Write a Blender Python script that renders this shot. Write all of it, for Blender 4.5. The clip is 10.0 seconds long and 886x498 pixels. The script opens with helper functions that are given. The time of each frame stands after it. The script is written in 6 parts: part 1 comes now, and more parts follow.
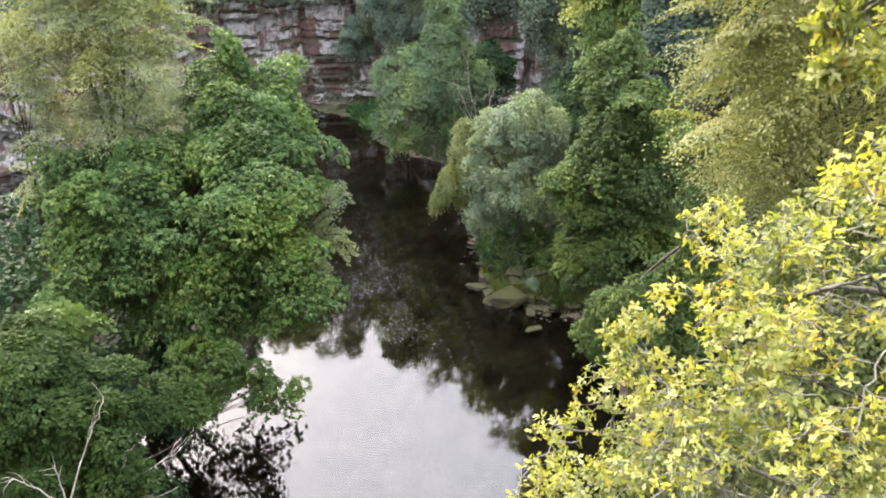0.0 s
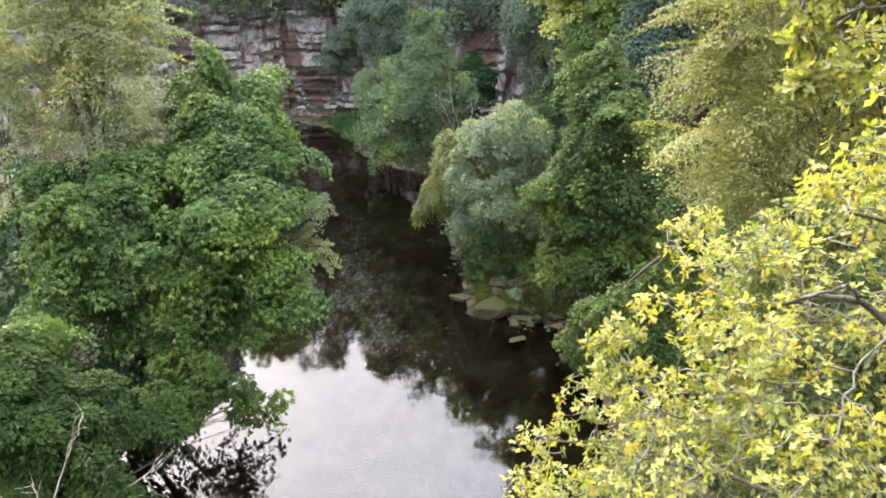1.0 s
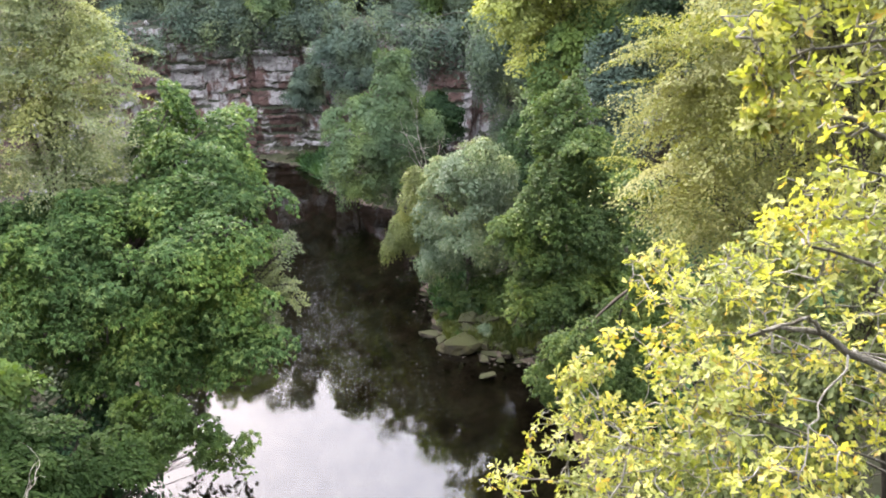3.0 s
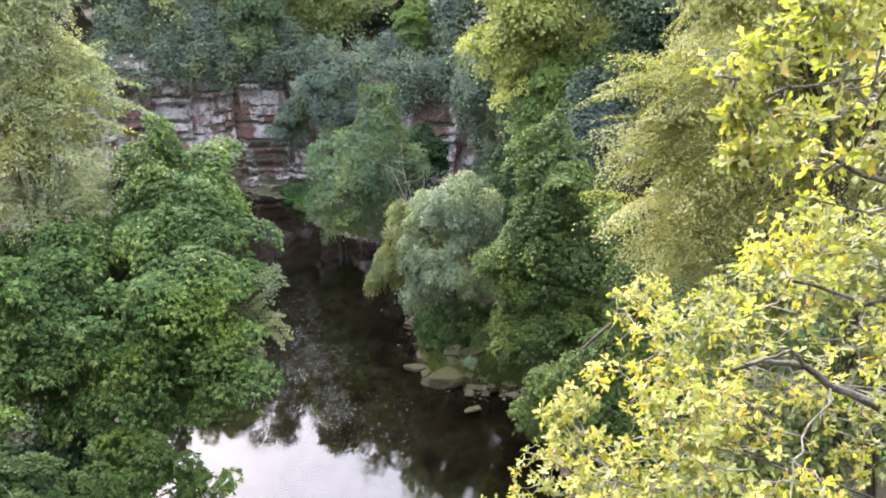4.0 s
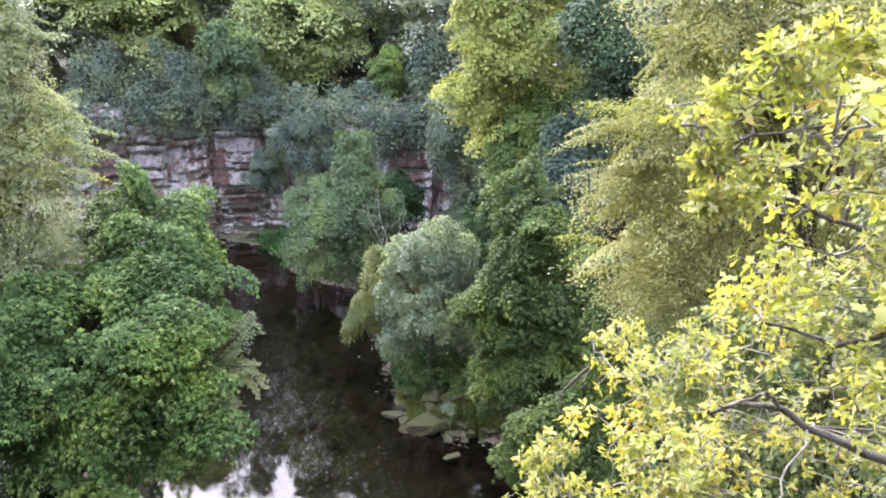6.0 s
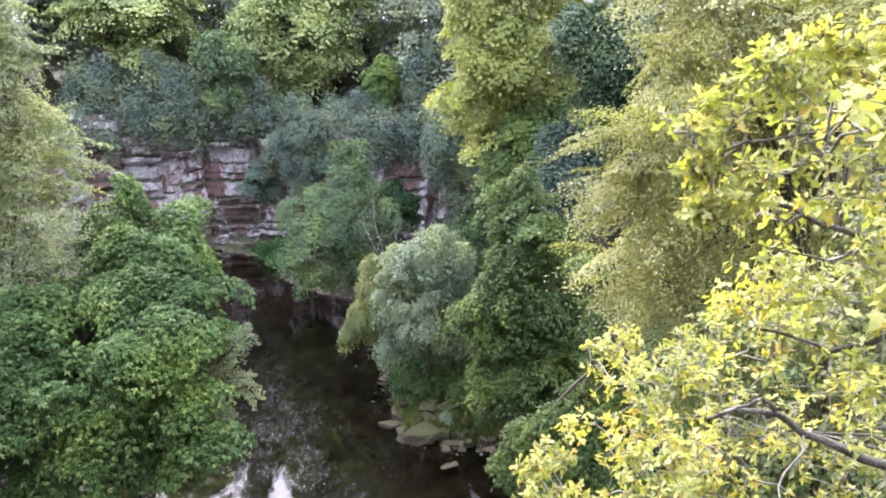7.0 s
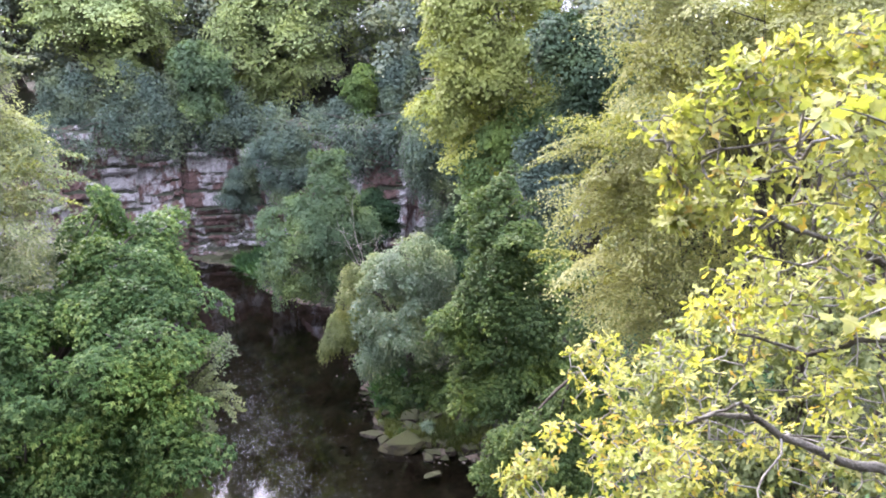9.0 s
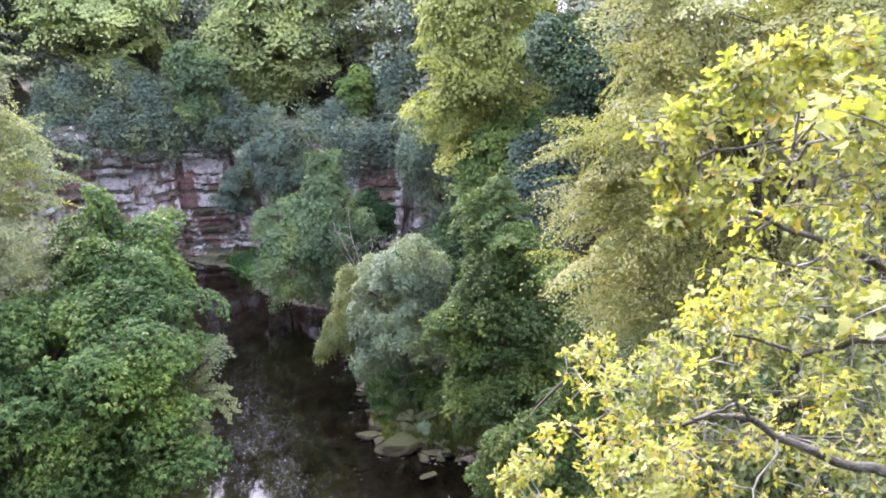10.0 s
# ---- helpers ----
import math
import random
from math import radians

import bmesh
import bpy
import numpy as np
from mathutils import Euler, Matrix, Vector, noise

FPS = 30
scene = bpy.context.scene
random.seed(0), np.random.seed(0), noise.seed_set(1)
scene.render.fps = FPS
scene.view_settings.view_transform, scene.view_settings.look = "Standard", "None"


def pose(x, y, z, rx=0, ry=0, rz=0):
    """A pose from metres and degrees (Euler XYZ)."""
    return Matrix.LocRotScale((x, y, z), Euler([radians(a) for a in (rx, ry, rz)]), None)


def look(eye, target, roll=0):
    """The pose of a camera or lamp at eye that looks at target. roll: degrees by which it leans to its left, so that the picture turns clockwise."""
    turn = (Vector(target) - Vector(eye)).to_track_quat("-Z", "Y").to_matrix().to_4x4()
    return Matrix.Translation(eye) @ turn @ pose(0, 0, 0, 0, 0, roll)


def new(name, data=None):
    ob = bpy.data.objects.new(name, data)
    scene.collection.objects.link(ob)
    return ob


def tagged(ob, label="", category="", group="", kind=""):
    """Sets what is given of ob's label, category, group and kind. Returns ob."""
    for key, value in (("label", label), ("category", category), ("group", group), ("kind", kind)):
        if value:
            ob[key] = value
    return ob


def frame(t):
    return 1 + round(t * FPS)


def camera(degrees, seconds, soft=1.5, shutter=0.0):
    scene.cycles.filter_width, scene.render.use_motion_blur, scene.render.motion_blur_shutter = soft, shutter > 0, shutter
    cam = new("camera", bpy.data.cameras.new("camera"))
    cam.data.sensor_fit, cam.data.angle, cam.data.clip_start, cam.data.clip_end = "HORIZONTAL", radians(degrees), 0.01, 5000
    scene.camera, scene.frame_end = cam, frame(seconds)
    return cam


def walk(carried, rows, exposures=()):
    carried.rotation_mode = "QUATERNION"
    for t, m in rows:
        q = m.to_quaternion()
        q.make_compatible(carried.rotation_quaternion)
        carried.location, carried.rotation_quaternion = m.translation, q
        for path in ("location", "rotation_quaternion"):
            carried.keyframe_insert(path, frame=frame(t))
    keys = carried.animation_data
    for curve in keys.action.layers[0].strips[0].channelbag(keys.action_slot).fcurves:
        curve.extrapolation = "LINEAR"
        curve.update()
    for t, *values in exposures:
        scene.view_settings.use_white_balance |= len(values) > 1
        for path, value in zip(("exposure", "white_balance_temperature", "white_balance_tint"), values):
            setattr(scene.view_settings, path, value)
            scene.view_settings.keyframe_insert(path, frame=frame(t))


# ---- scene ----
EXPO, SUN_POWER, WATER_IOR = 2.58, 2.3, 1.7
cam = camera(61.72, 10.0, soft=1.9)
# seconds, x, y, z, yaw to the left, pitch, roll
ROWS = [
    (0, 0, 0, 15, -0, -26.16, -0.62),
    (0.5, 0.001, -0.004, 15.006, -0.59, -25.77, -0.39),
    (1, 0.004, -0.004, 15.007, -1.44, -25.32, -0.38),
    (1.5, 0.008, -0.001, 15.008, -2.27, -24.81, -0.16),
    (2, 0.013, 0.007, 15.007, -3.1, -24.27, -0.15),
    (2.5, 0.015, 0.007, 15.008, -3.57, -23.53, -0.13),
    (4, 0.017, 0.002, 15.022, -5.33, -20.02, 0.38),
    (4.5, 0.018, 0.001, 15.027, -5.97, -18.79, 0.61),
    (5, 0.025, 0.012, 15.024, -6.68, -18.25, 0.79),
    (5.5, 0.022, 0.006, 15.03, -7.01, -17.29, 0.56),
    (7, 0.026, -0.002, 15.039, -7.52, -15.9, -0.18),
    (7.5, 0.029, -0.002, 15.04, -7.87, -15.6, -0.31),
    (8, 0.032, -0, 15.041, -8.21, -15.5, -0.5),
    (8.5, 0.033, -0.002, 15.041, -8.7, -15.33, -0.52),
    (9, 0.033, -0.001, 15.043, -9.1, -15.28, -0.36),
    (9.5, 0.038, 0.008, 15.041, -9.27, -15.26, -0.33),
    (10, 0.033, -0, 15.043, -9.42, -15.21, -0.28),
]
walk(cam, [(t, pose(x, y, z, 0, 0, yaw) @ pose(0, 0, 0, 90 + pitch) @ pose(0, 0, 0, 0, 0, roll)) for t, x, y, z, yaw, pitch, roll in ROWS],
     [(0.0, EXPO, 6820, 15), (2.5, EXPO + 0.06, 6760, 16), (5.5, EXPO + 0.19, 6200, 24), (7.0, EXPO + 0.22, 6120, 26), (10.0, EXPO + 0.13, 6020, 29)])

# ---- light: bright overcast evening sky with a veiled sun ----
SUN_AZ, SUN_EL = radians(328), radians(31)
world = bpy.data.worlds.new("overcast_sky")
scene.world = world
world.use_nodes = True
wn, wl = world.node_tree.nodes, world.node_tree.links
wn.clear()
sky = wn.new("ShaderNodeTexSky")
sky.sky_type, sky.sun_disc = "NISHITA", False
sky.sun_elevation, sky.sun_rotation = SUN_EL, SUN_AZ
sky.dust_density = 4.0
wc = wn.new("ShaderNodeTexCoord")
wz = wn.new("ShaderNodeTexNoise")
wz.inputs["Scale"].default_value, wz.inputs["Detail"].default_value = 1.6, 4
wr = wn.new("ShaderNodeValToRGB")
wr.color_ramp.elements[0].position, wr.color_ramp.elements[0].color = 0.3, (4.95, 5.42, 6.4, 1)
wr.color_ramp.elements[1].position, wr.color_ramp.elements[1].color = 0.75, (7.2, 7.5, 8.2, 1)
wm = wn.new("ShaderNodeMix")
wm.data_type = "RGBA"
wm.inputs[0].default_value = 0.85
wb = wn.new("ShaderNodeBackground")
wb.inputs["Strength"].default_value = 0.12
wo = wn.new("ShaderNodeOutputWorld")
wl.new(wc.outputs["Generated"], wz.inputs["Vector"])
wl.new(wz.outputs["Fac"], wr.inputs["Fac"])
wl.new(sky.outputs["Color"], wm.inputs[6])
wl.new(wr.outputs["Color"], wm.inputs[7])
# an overcast sky is about three times as bright overhead as at the horizon
wx = wn.new("ShaderNodeSeparateXYZ")
wg = wn.new("ShaderNodeMapRange")
wg.inputs["From Min"].default_value, wg.inputs["From Max"].default_value = 0.0, 0.9
wg.inputs["To Min"].default_value, wg.inputs["To Max"].default_value = 0.5, 1.3
wv = wn.new("ShaderNodeVectorMath")
wv.operation = "SCALE"
wl.new(wc.outputs["Generated"], wx.inputs[0])
wl.new(wx.outputs["Z"], wg.inputs["Value"])
wl.new(wm.outputs[2], wv.inputs[0])
wd = wn.new("ShaderNodeVectorMath")
wd.operation = "DOT_PRODUCT"
wd.inputs[1].default_value = (math.sin(SUN_AZ) * math.cos(SUN_EL), math.cos(SUN_AZ) * math.cos(SUN_EL), math.sin(SUN_EL))
wy = wn.new("ShaderNodeMapRange")
wy.inputs["From Min"].default_value, wy.inputs["From Max"].default_value = 0.3, 1.0
wy.inputs["To Min"].default_value, wy.inputs["To Max"].default_value = 1.55, 1.75
wk = wn.new("ShaderNodeMath")
wk.operation = "MULTIPLY"
wl.new(wc.outputs["Generated"], wd.inputs[0])
wl.new(wd.outputs["Value"], wy.inputs["Value"])
wl.new(wg.outputs["Result"], wk.inputs[0])
wl.new(wy.outputs["Result"], wk.inputs[1])
wl.new(wk.outputs["Value"], wv.inputs["Scale"])
wl.new(wv.outputs[0], wb.inputs["Color"])
wl.new(wb.outputs["Background"], wo.inputs["Surface"])
sun = new("sun", bpy.data.lights.new("sun", "SUN"))
sun.data.energy, sun.data.angle, sun.data.color = SUN_POWER, radians(9), (1.0, 0.93, 0.8)
sun.matrix_world = look((0, 0, 60), (-60 * math.sin(SUN_AZ), -60 * math.cos(SUN_AZ), 60 - 60 * math.tan(SUN_EL)))


# ---- materials ----
def nodes(name):
    m = bpy.data.materials.new(name)
    m.use_nodes = True
    t = m.node_tree
    t.nodes.clear()
    return m, t.nodes, t.links


def ramp(n, stops):
    r = n.new("ShaderNodeValToRGB")
    e = r.color_ramp.elements
    while len(e) < len(stops):
        e.new(0.5)
    for el, (p, c) in zip(e, stops):
        el.position, el.color = p, (*c, 1)
    return r


def noise_tex(n, l, scale, detail=4, rough=0.55, stretch=(1, 1, 1), kind="Object"):
    c = n.new("ShaderNodeTexCoord")
    mp = n.new("ShaderNodeMapping")
    mp.inputs["Scale"].default_value = stretch
    z = n.new("ShaderNodeTexNoise")
    z.inputs["Scale"].default_value, z.inputs["Detail"].default_value, z.inputs["Roughness"].default_value = scale, detail, rough
    l.new(c.outputs[kind], mp.inputs["Vector"])
    l.new(mp.outputs["Vector"], z.inputs["Vector"])
    return z


def mix_rgb(n, l, fac, a, b, blend="MIX"):
    m = n.new("ShaderNodeMix")
    m.data_type, m.blend_type = "RGBA", blend
    for sock, v in ((m.inputs[0], fac), (m.inputs[6], a), (m.inputs[7], b)):
        if isinstance(v, (int, float)):
            sock.default_value = v
        elif isinstance(v, tuple):
            sock.default_value = (*v, 1)
        else:
            l.new(v, sock)
    return m.outputs[2]


COOL = 1.2  # bluish cast of leaves under a grey sky


def leaf_mat(name, dark, mid, light, glow=0.35, rough=0.5, drift=0.5, single=False, odd=None, blotch=1.0, gloss=0.2, spread=1.0):
    """Leaves: each its own shade, with slow drifts of painted light and dark over the crown, light shining through."""
    m, n, l = nodes(name)
    rnd = n.new("ShaderNodeObjectInfo" if single else "ShaderNodeNewGeometry")
    dark, light = [[spread * a + (1 - spread) * b for a, b in zip(q, mid)] for q in (dark, light)]
    dark, mid, light = [(c[0] * 0.905, c[1] * 0.76, c[2] * 0.76 * COOL) for c in ([0.5 * (a + b) for a, b in zip(dark, mid)], mid, [0.6 * a + 0.4 * b for a, b in zip(light, mid)])]
    r = ramp(n, [(0.0, dark), (0.55, mid), (0.93, light), (0.94, odd or light)])
    l.new(rnd.outputs["Random" if single else "Random Per Island"], r.inputs["Fac"])
    z = noise_tex(n, l, drift, 3, 0.5, kind="Generated" if single else "Object")
    # yellow-lit patches and dark hollows of the crown, painted into the leaf colour
    zr = ramp(n, [(p, tuple(1 + blotch * (c - 1) for c in q)) for p, q in ((0.3, (0.62, 0.7, 0.76)), (0.5, (0.97, 1.0, 1.0)), (0.68, (1.42, 1.32, 0.9)))])
    l.new(z.outputs["Fac"], zr.inputs["Fac"])
    col = mix_rgb(n, l, 1.0, r.outputs["Color"], zr.outputs["Color"], "MULTIPLY")
    p = n.new("ShaderNodeBsdfPrincipled")
    p.inputs["Roughness"].default_value = rough
    p.inputs["Specular IOR Level"].default_value = gloss
    l.new(col, p.inputs["Base Color"])
    tr = n.new("ShaderNodeBsdfTranslucent")
    warm = mix_rgb(n, l, 1.0, col, (1.25, 1.3, 0.5), "MULTIPLY")
    l.new(warm, tr.inputs["Color"])
    mx = n.new("ShaderNodeMixShader")
    mx.inputs[0].default_value = glow
    l.new(p.outputs[0], mx.inputs[1])
    l.new(tr.outputs[0], mx.inputs[2])
    o = n.new("ShaderNodeOutputMaterial")
    l.new(mx.outputs[0], o.inputs["Surface"])
    return m


def rough_mat(name, stops, scale, fine, bump=0.3, rough=0.85, stretch=(1, 1, 1), speck=None, moss=None):
    """Earth, bark and stone: coarse colour patches, fine grain and relief."""
    m, n, l = nodes(name)
    z = noise_tex(n, l, scale, 6, 0.6, stretch)
    r = ramp(n, stops)
    l.new(z.outputs["Fac"], r.inputs["Fac"])
    g = noise_tex(n, l, fine, 5, 0.65, stretch)
    gr = ramp(n, [(0.3, (0.6, 0.6, 0.6)), (0.7, (1.3, 1.3, 1.3))])
    l.new(g.outputs["Fac"], gr.inputs["Fac"])
    col = mix_rgb(n, l, 1.0, r.outputs["Color"], gr.outputs["Color"], "MULTIPLY")
    if speck:
        s = noise_tex(n, l, scale * 2.3, 5, 0.7)
        sr = ramp(n, [(speck[1], (0, 0, 0)), (speck[1] + 0.08, (1, 1, 1))])
        l.new(s.outputs["Fac"], sr.inputs["Fac"])
        col = mix_rgb(n, l, sr.outputs["Color"], col, speck[0])
    if moss:
        geo = n.new("ShaderNodeNewGeometry")
        sx = n.new("ShaderNodeSeparateXYZ")
        l.new(geo.outputs["True Normal"], sx.inputs[0])
        ad = n.new("ShaderNodeMath")
        ad.operation = "MULTIPLY"
        l.new(sx.outputs["Z"], ad.inputs[0])
        l.new(z.outputs["Fac"], ad.inputs[1])
        mr = ramp(n, [(0.3, (0, 0, 0)), (0.42, (1, 1, 1))])
        l.new(ad.outputs[0], mr.inputs["Fac"])
        col = mix_rgb(n, l, mr.outputs["Color"], col, moss)
    p = n.new("ShaderNodeBsdfPrincipled")
    p.inputs["Roughness"].default_value = rough
    p.inputs["Specular IOR Level"].default_value = 0.15
    l.new(col, p.inputs["Base Color"])
    b = n.new("ShaderNodeBump")
    b.inputs["Strength"].default_value, b.inputs["Distance"].default_value = bump, 0.05
    l.new(g.outputs["Fac"], b.inputs["Height"])
    l.new(b.outputs["Normal"], p.inputs["Normal"])
    o = n.new("ShaderNodeOutputMaterial")
    l.new(p.outputs[0], o.inputs["Surface"])
    return m


def cliff_mat():
    """Red sandstone with pale lime runs, dark wet seams, a little moss, and up-facing rock darkened."""
    m, n, l = nodes("red_sandstone")
    z = noise_tex(n, l, 0.5, 6, 0.6, (1, 1, 3.0))
    r = ramp(n, [(0.3, (0.06, 0.04, 0.036)), (0.5, (0.11, 0.063, 0.052)), (0.7, (0.14, 0.10, 0.09))])
    l.new(z.outputs["Fac"], r.inputs["Fac"])
    w = noise_tex(n, l, 0.42, 6, 0.66, (1.2, 1.2, 0.55))
    wr2 = ramp(n, [(0.475, (0, 0, 0)), (0.525, (1, 1, 1))])
    l.new(w.outputs["Fac"], wr2.inputs["Fac"])
    pale = noise_tex(n, l, 3.0, 5, 0.6)
    pr = ramp(n, [(0.3, (0.2, 0.19, 0.185)), (0.7, (0.4, 0.385, 0.38))])
    l.new(pale.outputs["Fac"], pr.inputs["Fac"])
    col = mix_rgb(n, l, wr2.outputs["Color"], r.outputs["Color"], pr.outputs["Color"])
    d = noise_tex(n, l, 0.9, 6, 0.7, (1, 1, 2.2))
    dr = ramp(n, [(0.36, (0.35, 0.33, 0.32)), (0.48, (1, 1, 1))])
    l.new(d.outputs["Fac"], dr.inputs["Fac"])
    col = mix_rgb(n, l, 1.0, col, dr.outputs["Color"], "MULTIPLY")
    g = noise_tex(n, l, 0.6, 5, 0.6)
    gr = ramp(n, [(0.6, (0, 0, 0)), (0.7, (0.7, 0.7, 0.7))])
    l.new(g.outputs["Fac"], gr.inputs["Fac"])
    col = mix_rgb(n, l, gr.outputs["Color"], col, (0.07, 0.08, 0.04))
    # mossy dark ledge tops, coloured so to hold down the skylight on them
    geo = n.new("ShaderNodeNewGeometry")
    sx = n.new("ShaderNodeSeparateXYZ")
    l.new(geo.outputs["True Normal"], sx.inputs[0])
    lr = ramp(n, [(0.55, (0, 0, 0)), (0.8, (1, 1, 1))])
    l.new(sx.outputs["Z"], lr.inputs["Fac"])
    col = mix_rgb(n, l, lr.outputs["Color"], col, (0.03, 0.035, 0.018))
    p = n.new("ShaderNodeBsdfPrincipled")
    p.inputs["Roughness"].default_value = 0.85
    l.new(col, p.inputs["Base Color"])
    b = n.new("ShaderNodeBump")
    b.inputs["Strength"].default_value, b.inputs["Distance"].default_value = 0.45, 0.1
    f = noise_tex(n, l, 4.0, 6, 0.7, (1, 1, 2.0))
    l.new(f.outputs["Fac"], b.inputs["Height"])
    l.new(b.outputs["Normal"], p.inputs["Normal"])
    o = n.new("ShaderNodeOutputMaterial")
    l.new(p.outputs[0], o.inputs["Surface"])
    return m


def water_mat():
    """Clear peat-brown water: mirror by Fresnel over a brown-tinted look into the bed."""
    m, n, l = nodes("peat_water")
    b = n.new("ShaderNodeBump")
    b.inputs["Strength"].default_value, b.inputs["Distance"].default_value = 0.03, 0.05
    z = noise_tex(n, l, 3.0, 3, 0.5)
    l.new(z.outputs["Fac"], b.inputs["Height"])
    fr = n.new("ShaderNodeFresnel")
    fr.inputs["IOR"].default_value = WATER_IOR
    l.new(b.outputs["Normal"], fr.inputs["Normal"])
    gl = n.new("ShaderNodeBsdfGlossy")
    gl.inputs["Roughness"].default_value = 0.015
    l.new(b.outputs["Normal"], gl.inputs["Normal"])
    tr = n.new("ShaderNodeBsdfTransparent")
    tr.inputs["Color"].default_value = (0.335, 0.325, 0.285, 1)
    mx = n.new("ShaderNodeMixShader")
    l.new(fr.outputs[0], mx.inputs[0])
    l.new(tr.outputs[0], mx.inputs[1])
    l.new(gl.outputs[0], mx.inputs[2])
    o = n.new("ShaderNodeOutputMaterial")
    l.new(mx.outputs[0], o.inputs["Surface"])
    return m


M_WATER = water_mat()
M_CLIFF = cliff_mat()
# dark soil, lowered further to hold the shade of the trees
M_GROUND = rough_mat("woodland_floor", [(0.3, (0.010, 0.012, 0.006)), (0.5, (0.02, 0.022, 0.010)), (0.7, (0.032, 0.026, 0.016))], 0.6, 6.0, 0.6)
M_BED = rough_mat("river_bed", [(0.35, (0.034, 0.027, 0.019)), (0.55, (0.075, 0.058, 0.041)), (0.75, (0.12, 0.098, 0.072))], 0.9, 5.0, 0.5, speck=((0.13, 0.10, 0.07), 0.66))
M_ROCK = rough_mat("river_rock", [(0.3, (0.012, 0.009, 0.006)), (0.5, (0.024, 0.019, 0.012)), (0.72, (0.046, 0.038, 0.027))], 1.6, 14.0, 0.5, speck=((0.085, 0.078, 0.07), 0.64), moss=(0.034, 0.036, 0.016))
M_STONE = rough_mat("brown_river_stone", [(0.3, (0.045, 0.036, 0.026)), (0.7, (0.10, 0.085, 0.066))], 2.0, 15.0, 0.4)
M_LEDGE = rough_mat("ledge_rock", [(0.3, (0.07, 0.058, 0.042)), (0.5, (0.13, 0.112, 0.085)), (0.72, (0.22, 0.2, 0.165))], 0.9, 9.0, 0.5, moss=(0.05, 0.055, 0.028))
M_PEBBLE = rough_mat("shallow_pebbles", [(0.3, (0.04, 0.032, 0.022)), (0.5, (0.075, 0.062, 0.044)), (0.72, (0.13, 0.115, 0.09))], 2.2, 15.0, 0.4)
M_MOSSROCK = rough_mat("mossy_rock", [(0.35, (0.02, 0.016, 0.012)), (0.52, (0.03, 0.027, 0.012)), (0.7, (0.045, 0.04, 0.015))], 1.4, 16.0, 0.5, moss=(0.026, 0.029, 0.009))
M_BARK = rough_mat("grey_bark", [(0.3, (0.036, 0.031, 0.024)), (0.6, (0.08, 0.069, 0.055)), (0.8, (0.15, 0.135, 0.115))], 3.0, 25.0, 0.6, stretch=(1, 1, 0.3))
M_OAKBARK = rough_mat("lichened_oak_bark", [(0.3, (0.045, 0.04, 0.032)), (0.5, (0.10, 0.092, 0.07)), (0.7, (0.17, 0.16, 0.135))], 6.0, 50.0, 0.6, speck=((0.27, 0.28, 0.25), 0.6))
M_TWIG = rough_mat("lichened_twigs", [(0.3, (0.12, 0.11, 0.09)), (0.6, (0.23, 0.22, 0.19)), (0.8, (0.34, 0.33, 0.30))], 9.0, 60.0, 0.4)
M_DEADWOOD = rough_mat("bleached_deadwood", [(0.3, (0.25, 0.21, 0.17)), (0.7, (0.48, 0.43, 0.37))], 4.0, 40.0, 0.4)
M_SYC = leaf_mat("sycamore_leaves", (0.022, 0.058, 0.012), (0.055, 0.125, 0.026), (0.17, 0.265, 0.065), 0.26, 0.65)
M_YSYC = leaf_mat("young_sycamore_leaves", (0.03, 0.07, 0.012), (0.06, 0.122, 0.022), (0.125, 0.2, 0.045), 0.28, 0.5)
M_PALE = leaf_mat("pale_young_leaves", (0.12, 0.17, 0.066), (0.2, 0.275, 0.12), (0.32, 0.4, 0.185), 0.38, gloss=0.12)
# elder colour lowered: the shade on the near bank is put into it
M_ELDER = leaf_mat("elder_leaves", (0.013, 0.032, 0.007), (0.027, 0.058, 0.012), (0.054, 0.097, 0.022), 0.22, 0.6, gloss=0.05)
M_BRIGHT = leaf_mat("fresh_green_leaves", (0.036, 0.08, 0.015), (0.066, 0.128, 0.028), (0.12, 0.19, 0.048), 0.3, gloss=0.1)
M_BIRCH = leaf_mat("birch_leaves", (0.052, 0.108, 0.042), (0.1, 0.182, 0.072), (0.165, 0.25, 0.1), 0.3, gloss=0.15, spread=0.7)
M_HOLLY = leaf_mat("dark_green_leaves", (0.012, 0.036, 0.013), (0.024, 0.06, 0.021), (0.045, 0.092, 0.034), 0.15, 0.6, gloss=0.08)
M_WILLOW = leaf_mat("grey_willow_leaves", (0.06, 0.12, 0.05), (0.125, 0.2, 0.095), (0.25, 0.33, 0.18), 0.25)
M_SALLOW = leaf_mat("yellow_green_leaves", (0.08, 0.12, 0.03), (0.135, 0.185, 0.05), (0.2, 0.25, 0.075), 0.3)
M_ASH = leaf_mat("wych_elm_leaves", (0.026, 0.06, 0.013), (0.054, 0.108, 0.023), (0.125, 0.19, 0.043), 0.28, 0.6)
M_IVY = leaf_mat("ivy_leaves", (0.042, 0.08, 0.047), (0.082, 0.138, 0.082), (0.15, 0.215, 0.13), 0.15, 0.55, gloss=0.1, spread=0.6)
M_WALLIVY = leaf_mat("hanging_ivy_leaves", (0.05, 0.1, 0.055), (0.105, 0.17, 0.097), (0.19, 0.265, 0.15), 0.2, 0.55, gloss=0.12, spread=0.5)
# darker leaf colour with the slope's shade in it
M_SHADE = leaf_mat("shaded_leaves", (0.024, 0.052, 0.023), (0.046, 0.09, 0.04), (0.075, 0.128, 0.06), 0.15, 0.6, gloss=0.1)
